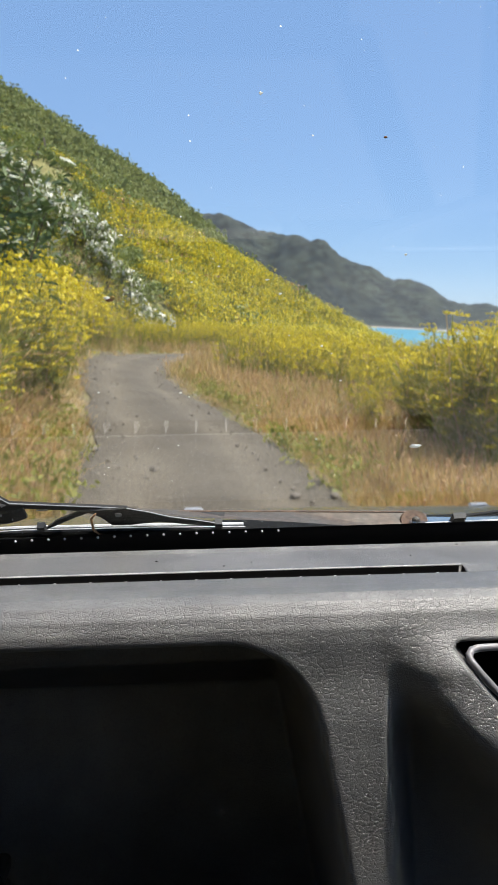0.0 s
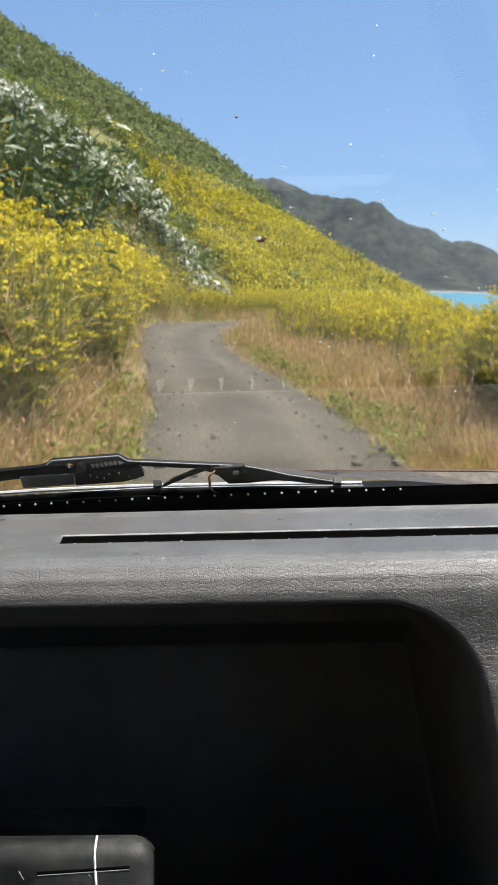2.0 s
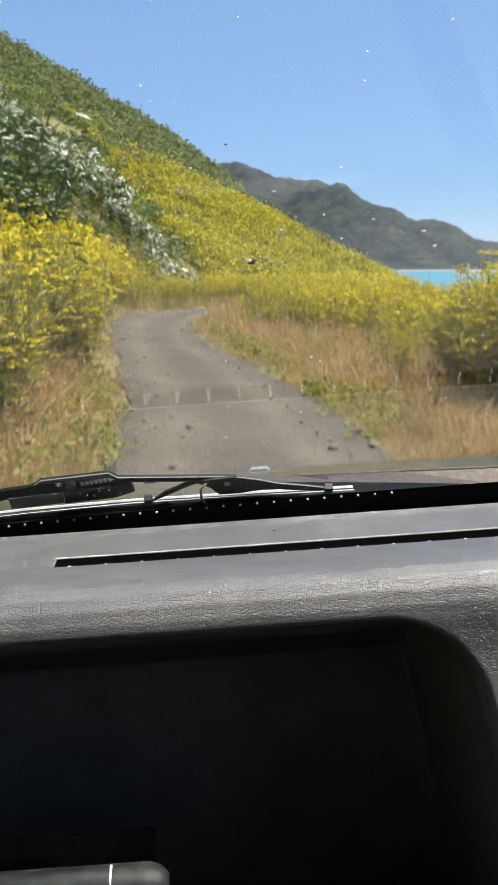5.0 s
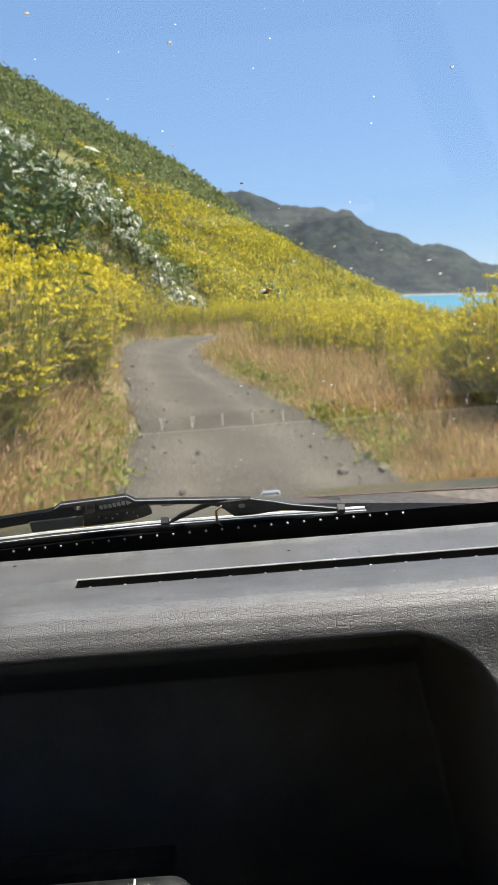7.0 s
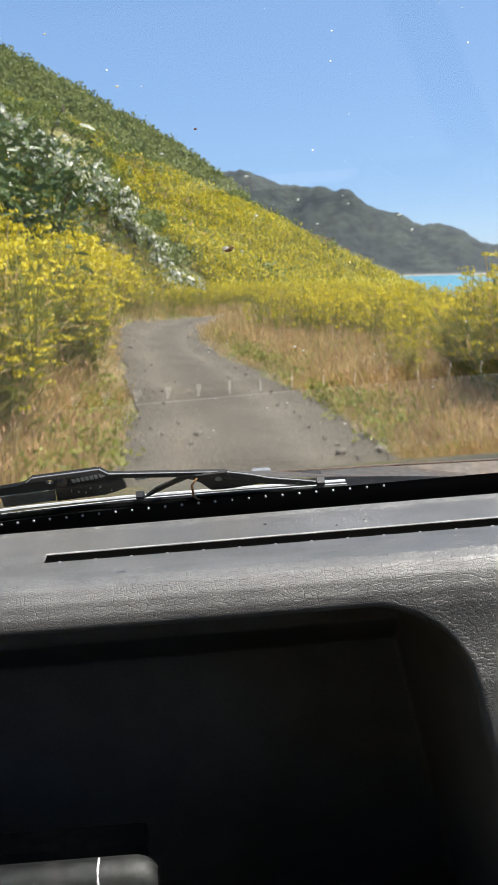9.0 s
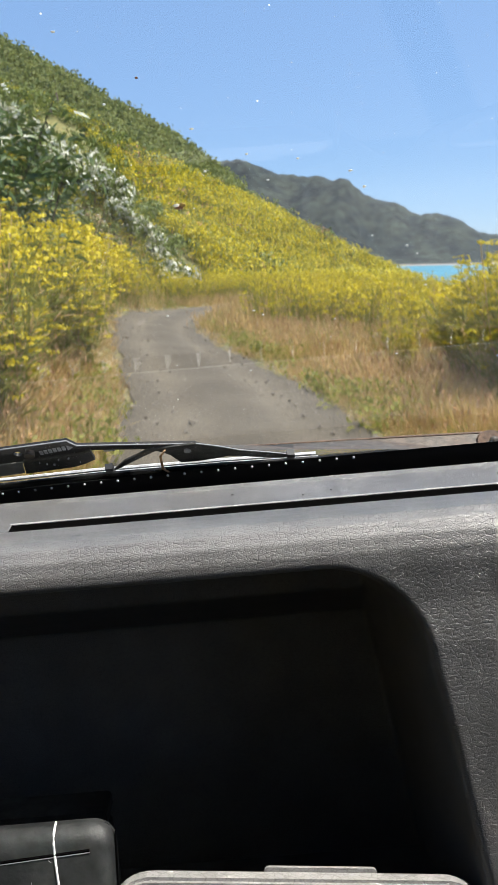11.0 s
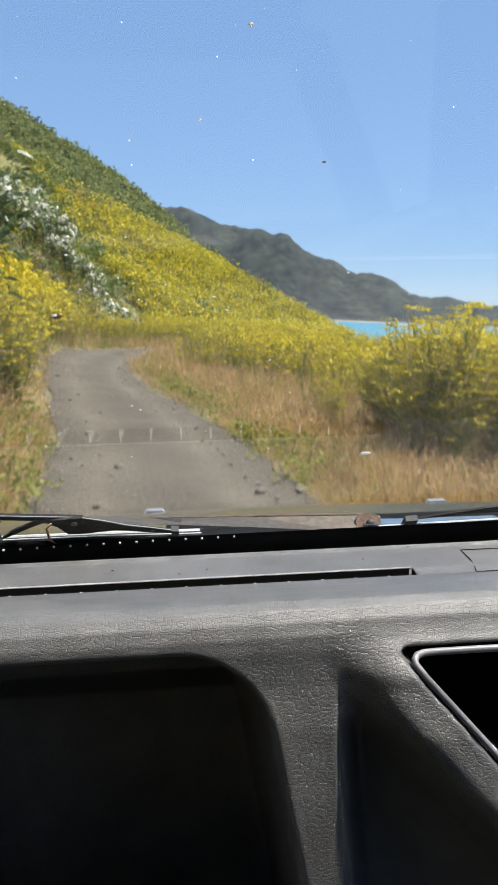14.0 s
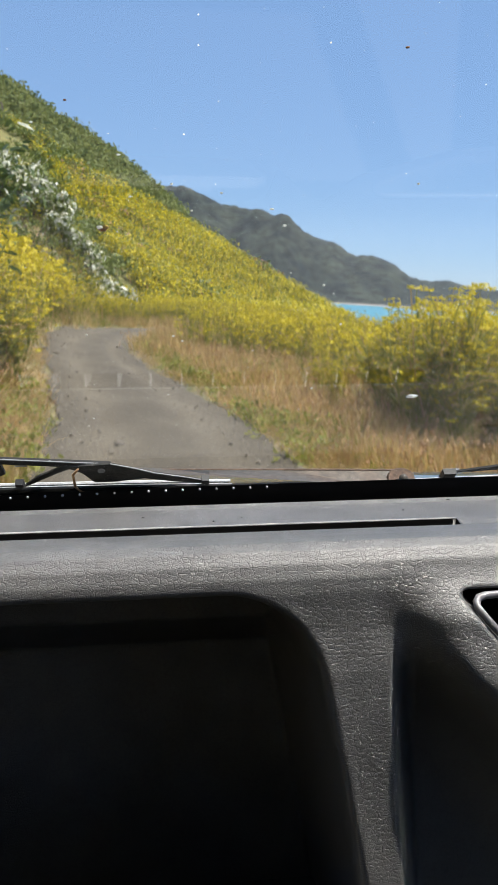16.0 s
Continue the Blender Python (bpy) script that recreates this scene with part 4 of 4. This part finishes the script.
# bonnet and cowl
bonnet = thing("bonnet", None, "dusty grey-green car bonnet reflecting the verge", "car bonnet")
bx_ = np.linspace(-0.85, 1.2, 30)
by_ = np.array([0.86, 0.88, 0.95, 1.05, 1.15, 1.25, 1.35, 1.45, 1.52, 1.6, 1.68, 1.72, 1.74])
bz_ = np.array([1.318, 1.330, 1.322, 1.308, 1.293, 1.276, 1.257, 1.236, 1.218, 1.19, 1.14, 1.08, 0.9])
me = grid_mesh("bonnet_panel", bx_, by_, lambda X, Y: np.interp(Y, by_, bz_) - 0.03 * ((X - 0.2) / 0.9) ** 2 - 0.12 * np.clip((np.abs(X - 0.18) - 0.75) / 0.25, 0, 1) ** 2, [PAINT])
new("bonnet_panel", me).parent = bonnet
part("cowl_grille", prism(bmesh.new(), [(0.88, 1.333), (1.02, 1.3175), (1.02, 1.29), (0.88, 1.29)], 0, 0.05, 0.62), BLACK, bonnet, "black plastic air grille behind the bonnet")
part("grille_panel", prism(bmesh.new(), [(0.745, 1.356), (0.88, 1.337), (1.02, 1.322), (1.10, 1.308), (1.10, 1.28), (0.745, 1.28)], 0, 0.045, 0.60), GRILLE, bonnet, "dusty matt black panel under the wiper arm")
part("cowl", prism(bmesh.new(), [(0.74, 1.352), (0.88, 1.322), (0.88, 1.25), (0.70, 1.25), (0.70, 1.352)], 0, -0.8, 1.1), BLACK, bonnet, "dusty black cowl panel below the windscreen")
part("engine_bay", box(bmesh.new(), (-0.7, 0.76, 0.5), (1.06, 1.7, 1.1)), BLACK, bonnet)


# ---- wipers, flat pieces laid along the glass ----
def gp(x, z, lift):
    """The point at x and height z on the plane that lies lift metres outside the glass."""
    n = math.hypot(TILT, 1)
    return Vector((x, (2.042 - z + lift * n) / TILT, z))


def plate(outline, lift, thick, hole=None):
    """A flat piece with the given outline in x and z, parallel to the glass, with an optional round hole."""
    bm = bmesh.new()
    loops = [outline] + ([[(hole[0] + hole[2] * math.cos(a * math.tau / 14), hole[1] + hole[2] * 0.75 * math.sin(a * math.tau / 14)) for a in range(14)]] if hole else [])
    edges = []
    for loop in loops:
        v = [bm.verts.new(gp(x, z, lift)) for x, z in loop]
        edges += [bm.edges.new((v[i], v[(i + 1) % len(v)])) for i in range(len(v))]
    bmesh.ops.triangle_fill(bm, use_beauty=True, edges=edges)
    bmesh.ops.recalc_face_normals(bm, faces=bm.faces[:])
    out = bmesh.ops.extrude_face_region(bm, geom=bm.faces[:])
    n = Vector((0, TILT, 1)).normalized() * thick
    bmesh.ops.translate(bm, vec=n, verts=[g for g in out["geom"] if isinstance(g, bmesh.types.BMVert)])
    return bm


def rod(points, lift, r, sides=6):
    return tube(bmesh.new(), [gp(x, z, lift) for x, z in points], r, sides)


def stud(x, z, lift, r, h):
    bm = bmesh.new()
    bmesh.ops.create_cone(bm, cap_ends=True, segments=14, radius1=r, radius2=r * 0.85, depth=h)
    bmesh.ops.transform(bm, matrix=Matrix.Translation(gp(x, z, lift)) @ Matrix.Rotation(-math.atan(TILT), 4, "X"), verts=bm.verts)
    return bm


wiper = thing("wiper", None, "black wiper with rusty arm parked on the windscreen", "wiper", "windscreen wipers")
blade = part("bridge", plate([(-0.34, 1.428), (-0.206, 1.442), (-0.199, 1.4442), (-0.1916, 1.4493), (-0.1313, 1.4531), (-0.125, 1.4466), (-0.07, 1.4416), (-0.0212, 1.4371), (-0.0207, 1.4229), (-0.0409, 1.4261), (-0.0513, 1.4293), (-0.0651, 1.4355), (-0.1135, 1.440), (-0.1278, 1.4354), (-0.1637, 1.433), (-0.2095, 1.4306), (-0.34, 1.414)], 0.012, 0.003, (-0.1782, 1.4428, 0.0036)), WIPER, wiper, "black pressed-steel bridge with an open hole")
part("top_edge", rod([(-0.1989, 1.4444), (-0.1916, 1.4495), (-0.1313, 1.4533), (-0.125, 1.4468), (-0.07, 1.4418), (-0.0212, 1.4373)], 0.012, 0.0006, 5), BEZEL, blade, "bright top edge")
part("nut", stud(-0.1669, 1.4428, 0.010, 0.0046, 0.006), RUSTY, blade, "round rusty rivet")
for k in range(6):
    x, z = -0.1590 + 0.0042 * k, 1.4395 + 0.0006 * k
    part("raised_mark", plate([(x, z), (x + 0.0029, z + 0.0003), (x + 0.0029, z + 0.0045), (x, z + 0.0042)], 0.0112, 0.0006), BEZEL, blade, "worn grey raised mark")
part("raised_mark", plate([(-0.1335, 1.4425), (-0.1285, 1.4450), (-0.1335, 1.4475)], 0.0112, 0.0006), BEZEL, blade, "worn grey raised mark")
part("slot", plate([(-0.1037, 1.4370), (-0.0936, 1.4370), (-0.0936, 1.4383), (-0.1037, 1.4383)], 0.0112, 0.0006), STEEL, blade, "small bright slot")
part("block", plate([(-0.1756, 1.4347), (-0.1218, 1.437), (-0.1138, 1.4408), (-0.1130, 1.4300), (-0.1224, 1.4262), (-0.1342, 1.423), (-0.1794, 1.4198)], 0.008, 0.003), GRAIN, wiper, "grimy black block behind the bridge")
yoke = part("yoke", plate([(-0.0214, 1.4382), (0.0171, 1.4257), (0.0391, 1.4208), (0.0618, 1.415), (0.0624, 1.4116), (0.0345, 1.415), (0.007, 1.42), (-0.0206, 1.4167), (-0.0382, 1.4167), (-0.0461, 1.4272), (-0.0563, 1.4342), (-0.0694, 1.4288), (-0.0937, 1.4167), (-0.1019, 1.4134), (-0.0877, 1.4248), (-0.0639, 1.4358)], 0.009, 0.002), GRAIN, wiper, "small grimy black yoke")
part("rivet", stud(-0.030, 1.4320, 0.0098, 0.0032, 0.004), STEEL, yoke, "shiny steel rivet")
part("yoke_edge", rod([(-0.0214, 1.4384), (-0.002, 1.4330), (0.0171, 1.4260), (0.0391, 1.4211), (0.0618, 1.4153)], 0.0095, 0.0006, 5), BEZEL, yoke, "bright edge")
part("clip", plate([(0.059, 1.4175), (0.066, 1.4170), (0.066, 1.4075), (0.059, 1.4080)], 0.004, 0.006), BLACK, wiper)
part("clip", plate([(-0.107, 1.4185), (-0.100, 1.4185), (-0.100, 1.4095), (-0.107, 1.4095)], 0.004, 0.006), BLACK, wiper)
part("rail", rod([(-0.36, 1.4035), (-0.2125, 1.4130), (-0.1195, 1.4155), (-0.0035, 1.4145), (0.0862, 1.4128)], 0.011, 0.0018), RAIL, wiper, "shiny steel rail")
part("rail", rod([(-0.36, 1.3975), (-0.2142, 1.4072), (-0.1198, 1.4115), (-0.0033, 1.4108), (0.0881, 1.4083)], 0.010, 0.0014), RAIL, wiper, "shiny steel rail")
part("rubber", rod([(-0.36, 1.4005), (-0.2135, 1.4100), (-0.1197, 1.4137), (-0.0034, 1.4128), (0.0881, 1.4105)], 0.0035, 0.0018), WIPER, wiper, "black rubber blade")
part("squeegee", plate([(-0.36, 1.4020), (-0.2125, 1.4115), (-0.1195, 1.4140), (-0.0035, 1.4130), (0.0862, 1.4113), (0.0880, 1.4030), (-0.0031, 1.4048), (-0.1358, 1.4068), (-0.2146, 1.4028), (-0.36, 1.3932)], 0.0025, 0.0012), WIPER, wiper, "flat black rubber strip")
part("rubber_lip", rod([(-0.36, 1.3930), (-0.2146, 1.4026), (-0.1358, 1.4066), (-0.0031, 1.4046), (0.0847, 1.4027)], 0.002, 0.0008), BEZEL, wiper, "thin rubber lip grey with dirt")


def bar(top, bottom, lift_top, lift_bottom, thick):
    """A steel strip whose face leans away from the glass towards its upper edge."""
    bm = bmesh.new()
    rows = []
    for push in (0.0, thick):
        t = [bm.verts.new(gp(x, z, lift_top) + Vector((0, push, 0))) for x, z in top]
        b = [bm.verts.new(gp(x, z, lift_bottom) + Vector((0, push, 0))) for x, z in bottom]
        rows.append(t + b[::-1])
        for i in range(len(t) - 1):
            bm.faces.new((t[i], t[i + 1], b[i + 1], b[i]))
    for i in range(len(rows[0])):
        j = (i + 1) % len(rows[0])
        bm.faces.new((rows[0][i], rows[0][j], rows[1][j], rows[1][i]))
    return bm


def stand_off(bm, k=1.065):
    """Sets a piece of the arm further out from the glass, on the line from the driver's eyes."""
    eye = Vector((0.01, 0.03, 1.59))
    for v in bm.verts:
        v.co = eye + (v.co - eye) * k
    return bm


arm = part("arm", stand_off(bar([(-0.0202, 1.4257), (0.0205, 1.4217), (0.1343, 1.4176), (0.2508, 1.4125), (0.272, 1.4080)], [(-0.0215, 1.4330), (0.016, 1.4285), (0.1293, 1.4161), (0.2303, 1.4029), (0.256, 1.4010)], 0.030, 0.006, 0.006)), RUSTY, wiper, "weathered grey-brown steel arm")
part("arm_edge", stand_off(rod([(0.0205, 1.4220), (0.1343, 1.4179), (0.2508, 1.4128)], 0.030, 0.0009)), RUST, arm, "pale rusted top edge")
part("arm_sleeve", stand_off(bar([(-0.020, 1.4255), (0.0205, 1.4215), (0.066, 1.4199)], [(-0.021, 1.4330), (0.016, 1.4285), (0.064, 1.4236)], 0.0292, 0.0052, 0.001)), GRAIN, arm, "grimy dark sleeve of the arm")
bm = bmesh.new()
bmesh.ops.create_cone(bm, cap_ends=True, segments=20, radius1=0.0115, radius2=0.0105, depth=0.003)
bmesh.ops.transform(bm, matrix=Matrix.Translation(gp(0.2535, 1.4075, 0.0165)) @ Matrix.Rotation(radians(58), 4, "X") @ Matrix.Diagonal((1.25, 1, 1, 1)), verts=bm.verts)
part("pivot_cap", stand_off(bm), RUST, arm, "rusted round end of the arm")
bm = bmesh.new()
bmesh.ops.create_uvsphere(bm, u_segments=12, v_segments=8, radius=0.0044)
bmesh.ops.translate(bm, vec=gp(0.2545, 1.4085, 0.0145), verts=bm.verts)
part("pivot_nut", stand_off(bm), RUSTY, arm, "worn steel nut", True)
part("tag", plate([(-0.225, 1.4325), (-0.2064, 1.4336), (-0.1749, 1.4351), (-0.1788, 1.4219), (-0.2108, 1.4196), (-0.228, 1.4190)], 0.006, 0.001), TAG, wiper, "grey plastic tag behind the bridge")
for k, (x, z) in enumerate(((-0.1615, 1.4325), (-0.1560, 1.4300), (-0.1350, 1.4345), (-0.1265, 1.4290), (-0.1440, 1.4340), (-0.1500, 1.4285))):
    part("grit", stud(x, z, 0.0075, 0.0005 + 0.0002 * (k % 3), 0.002), DOT, wiper, "pale speck of grit")

# Strip added where the cowl mirrors the blue sky.
part("cowl_strip", bar([(0.268, 1.3945), (0.3252, 1.3915), (0.42, 1.3905)], [(0.262, 1.3973), (0.3115, 1.3948), (0.42, 1.3940)], 0.05, 0.03, 0.002), COWL, bonnet, "glossy strip of cowl paint, tinted blue for the reflected sky")

wiper2 = thing("wiper", None, "second black wiper with bright steel rails on the windscreen", "wiper", "windscreen wipers")
part("rail", rod([(0.2634, 1.4095), (0.376, 1.4120), (0.78, 1.4060)], 0.006, 0.0013), RAIL, wiper2, "shiny steel rail")
part("rail", rod([(0.2634, 1.4057), (0.376, 1.4070), (0.78, 1.4000)], 0.005, 0.0011), RAIL, wiper2, "shiny steel rail")
part("rubber", rod([(0.262, 1.4030), (0.376, 1.4035), (0.78, 1.3970)], 0.003, 0.0022), WIPER, wiper2, "black rubber blade")
part("clip", plate([(0.288, 1.4165), (0.300, 1.4170), (0.300, 1.4050), (0.288, 1.4050)], 0.004, 0.006), BLACK, wiper2)
part("yoke", plate([(0.290, 1.4150), (0.3671, 1.4275), (0.45, 1.4345), (0.60, 1.4365), (0.60, 1.430), (0.45, 1.4270), (0.37, 1.4200)], 0.009, 0.002), WIPER, wiper2, "black curved yoke")

bm = tube(bmesh.new(), [gp(-0.0480, 1.4365, 0.002), gp(-0.0535, 1.4300, 0.002), gp(-0.0545, 1.4150, 0.002), gp(-0.0500, 1.4085, 0.002), gp(-0.0340, 1.4056, 0.002)], [0.0008, 0.0012, 0.0012, 0.0011, 0.0009], 6)
twig = part("twig", bm, TWIG, None, smooth=True)
tagged(twig, "thin pale dry twig caught on the wiper", "twig")
leaf_ = part("dead_leaf", plate([(-0.197, 1.4012), (-0.185, 1.4034), (-0.172, 1.4030), (-0.183, 1.4002)], 0.001, 0.0006), AMBER, None)
tagged(leaf_, "small yellowed dead leaf lying against the wiper", "leaf")

# washer jets on the bonnet
for x in (0.013, 0.608):
    j = part("washer_jet", box(bmesh.new(), (-0.020, -0.012, 0), (0.020, 0.012, 0.008)), BEZEL, None, bevel=0.003)
    j.location = (x, 1.47, 1.228 - 0.03 * ((x - 0.2) / 0.9) ** 2)
    tagged(j, "small pale washer jet on the bonnet", "washer jet", "washer jets")

def rounded(x0, x1, z0, z1, r, k=6):
    out = []
    for cx, cz, a0 in ((x1 - r, z1 - r, 0), (x0 + r, z1 - r, 90), (x0 + r, z0 + r, 180), (x1 - r, z0 + r, 270)):
        out += [(cx + r * math.cos(radians(a0 + 90 * i / k)), cz + r * math.sin(radians(a0 + 90 * i / k))) for i in range(k + 1)]
    return out


# ---- things in the parcel tray ----
roll = thing("rubber_case", None, "scuffed black rubber case with a white seam lying in the tray", "case")
roll.matrix_world = Matrix.Translation((0.007, 0.364, 1.134)) @ Matrix.Rotation(radians(-20), 4, "X")
bm = bmesh.new()
rings = []
for k in range(9):
    a = radians(90 * k / 8)
    inset = 0.009 * (1 - math.cos(a)) if k else 0.0
    rings.append([bm.verts.new((-0.099 + 0.016 * math.sin(a), y, z)) for y, z in rounded(inset, 0.026 - inset, -0.046 + inset, 0.139 - inset, 0.012 - 0.5 * inset, 7)])
first = [bm.verts.new((-0.46, v.co.y, v.co.z)) for v in rings[0]]
for p, q in zip([first] + rings, rings):
    for k in range(len(p)):
        bm.faces.new((p[k], p[(k + 1) % len(p)], q[(k + 1) % len(p)], q[k]))
bm.faces.new(first)
bm.faces.new(rings[-1][::-1])
part("case_body", bm, RUBBER, roll, smooth=True)
part("seam", tube(bmesh.new(), [(-0.105, -0.0003, 0.0), (-0.1165, -0.0003, 0.121), (-0.1173, 0.0006, 0.1310), (-0.1180, 0.0042, 0.1365), (-0.1188, 0.012, 0.1396)], 0.0008, 6), WHITE, roll, "raised white seam")
part("slit", tube(bmesh.new(), [(-0.152, 0.0002, 0.1235), (-0.096, 0.0002, 0.1265)], 0.0009, 6), VOID, roll, "dark moulded slit")
part("slit_edge", tube(bmesh.new(), [(-0.152, -0.0002, 0.1222), (-0.096, -0.0002, 0.1252)], 0.0003, 5), GRIM, roll, "pale edge of the slit")
_r = random.Random(9)
for k in range(22):
    x, z = _r.uniform(-0.19, -0.09), _r.uniform(0.05, 0.125)
    part("scratch", tube(bmesh.new(), [(x, 0.0001, z), (x + _r.uniform(-0.003, 0.003), 0.0001, z + _r.uniform(-0.006, 0.006))], 0.00025, 4), BEZEL, roll, "fine pale scratch")
black_box = thing("black_box", None, "plain black plastic box with a lid inside the tray", "box")
part("box_body", prism(bmesh.new(), rounded(-0.46, -0.099, 1.086, 1.2005, 0.008), 1, 0.486, 0.505), RUBBER, black_box)
part("lid", prism(bmesh.new(), rounded(-0.462, -0.0975, 1.2025, 1.217, 0.004), 1, 0.484, 0.506), RUBBER, black_box, "flat black lid")
bm = bmesh.new()
top = [bm.verts.new(p) for p in ((0.071, 0.510, 1.088), (0.086, 0.512, 1.088), (0.084, 0.520, 1.102))]
low = [bm.verts.new((v.co.x + 0.001, v.co.y + 0.004, v.co.z - 0.001)) for v in top]
bm.faces.new(top)
bm.faces.new(low[::-1])
for i in range(3):
    bm.faces.new((top[i], low[i], low[(i + 1) % 3], top[(i + 1) % 3]))
tagged(part("paper_scrap", bm, WHITE, None), "small pale folded scrap of paper in the tray", "scrap")


wallet = thing("wallet", None, "worn grey leather wallet with stitched edges standing in the tray", "wallet")
wallet.matrix_world = Matrix.Translation((0.022, 0.368, 1.1262)) @ Matrix.Rotation(radians(6.5), 4, "Y") @ Matrix.Rotation(radians(-14), 4, "X")
part("cover", prism(bmesh.new(), rounded(-0.111, 0.112, -0.042, 0.109, 0.024, 8), 1, 0.0, 0.011), LEATHER, wallet, bevel=0.002)
part("flap", prism(bmesh.new(), rounded(-0.020, 0.048, 0.06, 0.1103, 0.003), 1, 0.0115, 0.0135), LEATHER, wallet, "closing flap")
bm = bmesh.new()
for i in range(43):
    x = -0.086 + 0.0040 * i
    box(bm, (x, -0.0007, 0.1045), (x + 0.0026, 0.0004, 0.1053))
for i in range(18):
    z = 0.008 + 0.0040 * i
    box(bm, (-0.1070, -0.0007, z), (-0.1062, 0.0004, z + 0.0026))
for i in range(7):
    a = radians(97 + 13 * i)
    x, z = -0.087 + 0.0197 * math.cos(a), 0.085 + 0.0197 * math.sin(a)
    box(bm, (x - 0.0009, -0.0007, z - 0.0009), (x + 0.0009, 0.0004, z + 0.0009))
part("stitching", bm, BEZEL, wallet, "pale stitched seam")

# cover plate and crumbs on the dashboard top
def pad_z(y):
    return float(np.interp(y, PROFILE_Y[::-1], PROFILE_Z[::-1]))


part("cover_gap", tube(bmesh.new(), [(x, y, pad_z(y) + 0.0002) for x, y in ((0.46, 0.572), (0.316, 0.572), (0.3215, 0.60), (0.324, 0.629), (0.46, 0.629))], 0.0006, 5), VOID, DASH, "thin gap round a flush cover plate")
_r = random.Random(5)
for k in range(14):
    x, y = _r.uniform(-0.25, 0.3), _r.uniform(0.60, 0.68)
    bm = bmesh.new()
    bmesh.ops.create_icosphere(bm, subdivisions=1, radius=0.0011)
    c = part("crumb", bm, TRAY, None)
    c.location, c.scale = (x, y, float(np.interp(y, PROFILE_Y[::-1], PROFILE_Z[::-1])) + 0.0004), (_r.uniform(0.6, 2.2), 0.8, 0.6)
    tagged(c, "dark crumb of dirt on the dashboard", "crumb", "crumbs")

# the whole car leans with the camber of the track
for ob in set(bpy.data.objects) - OUTSIDE:
    if ob.parent is None:
        ob.matrix_basis = CAR @ ob.matrix_basis
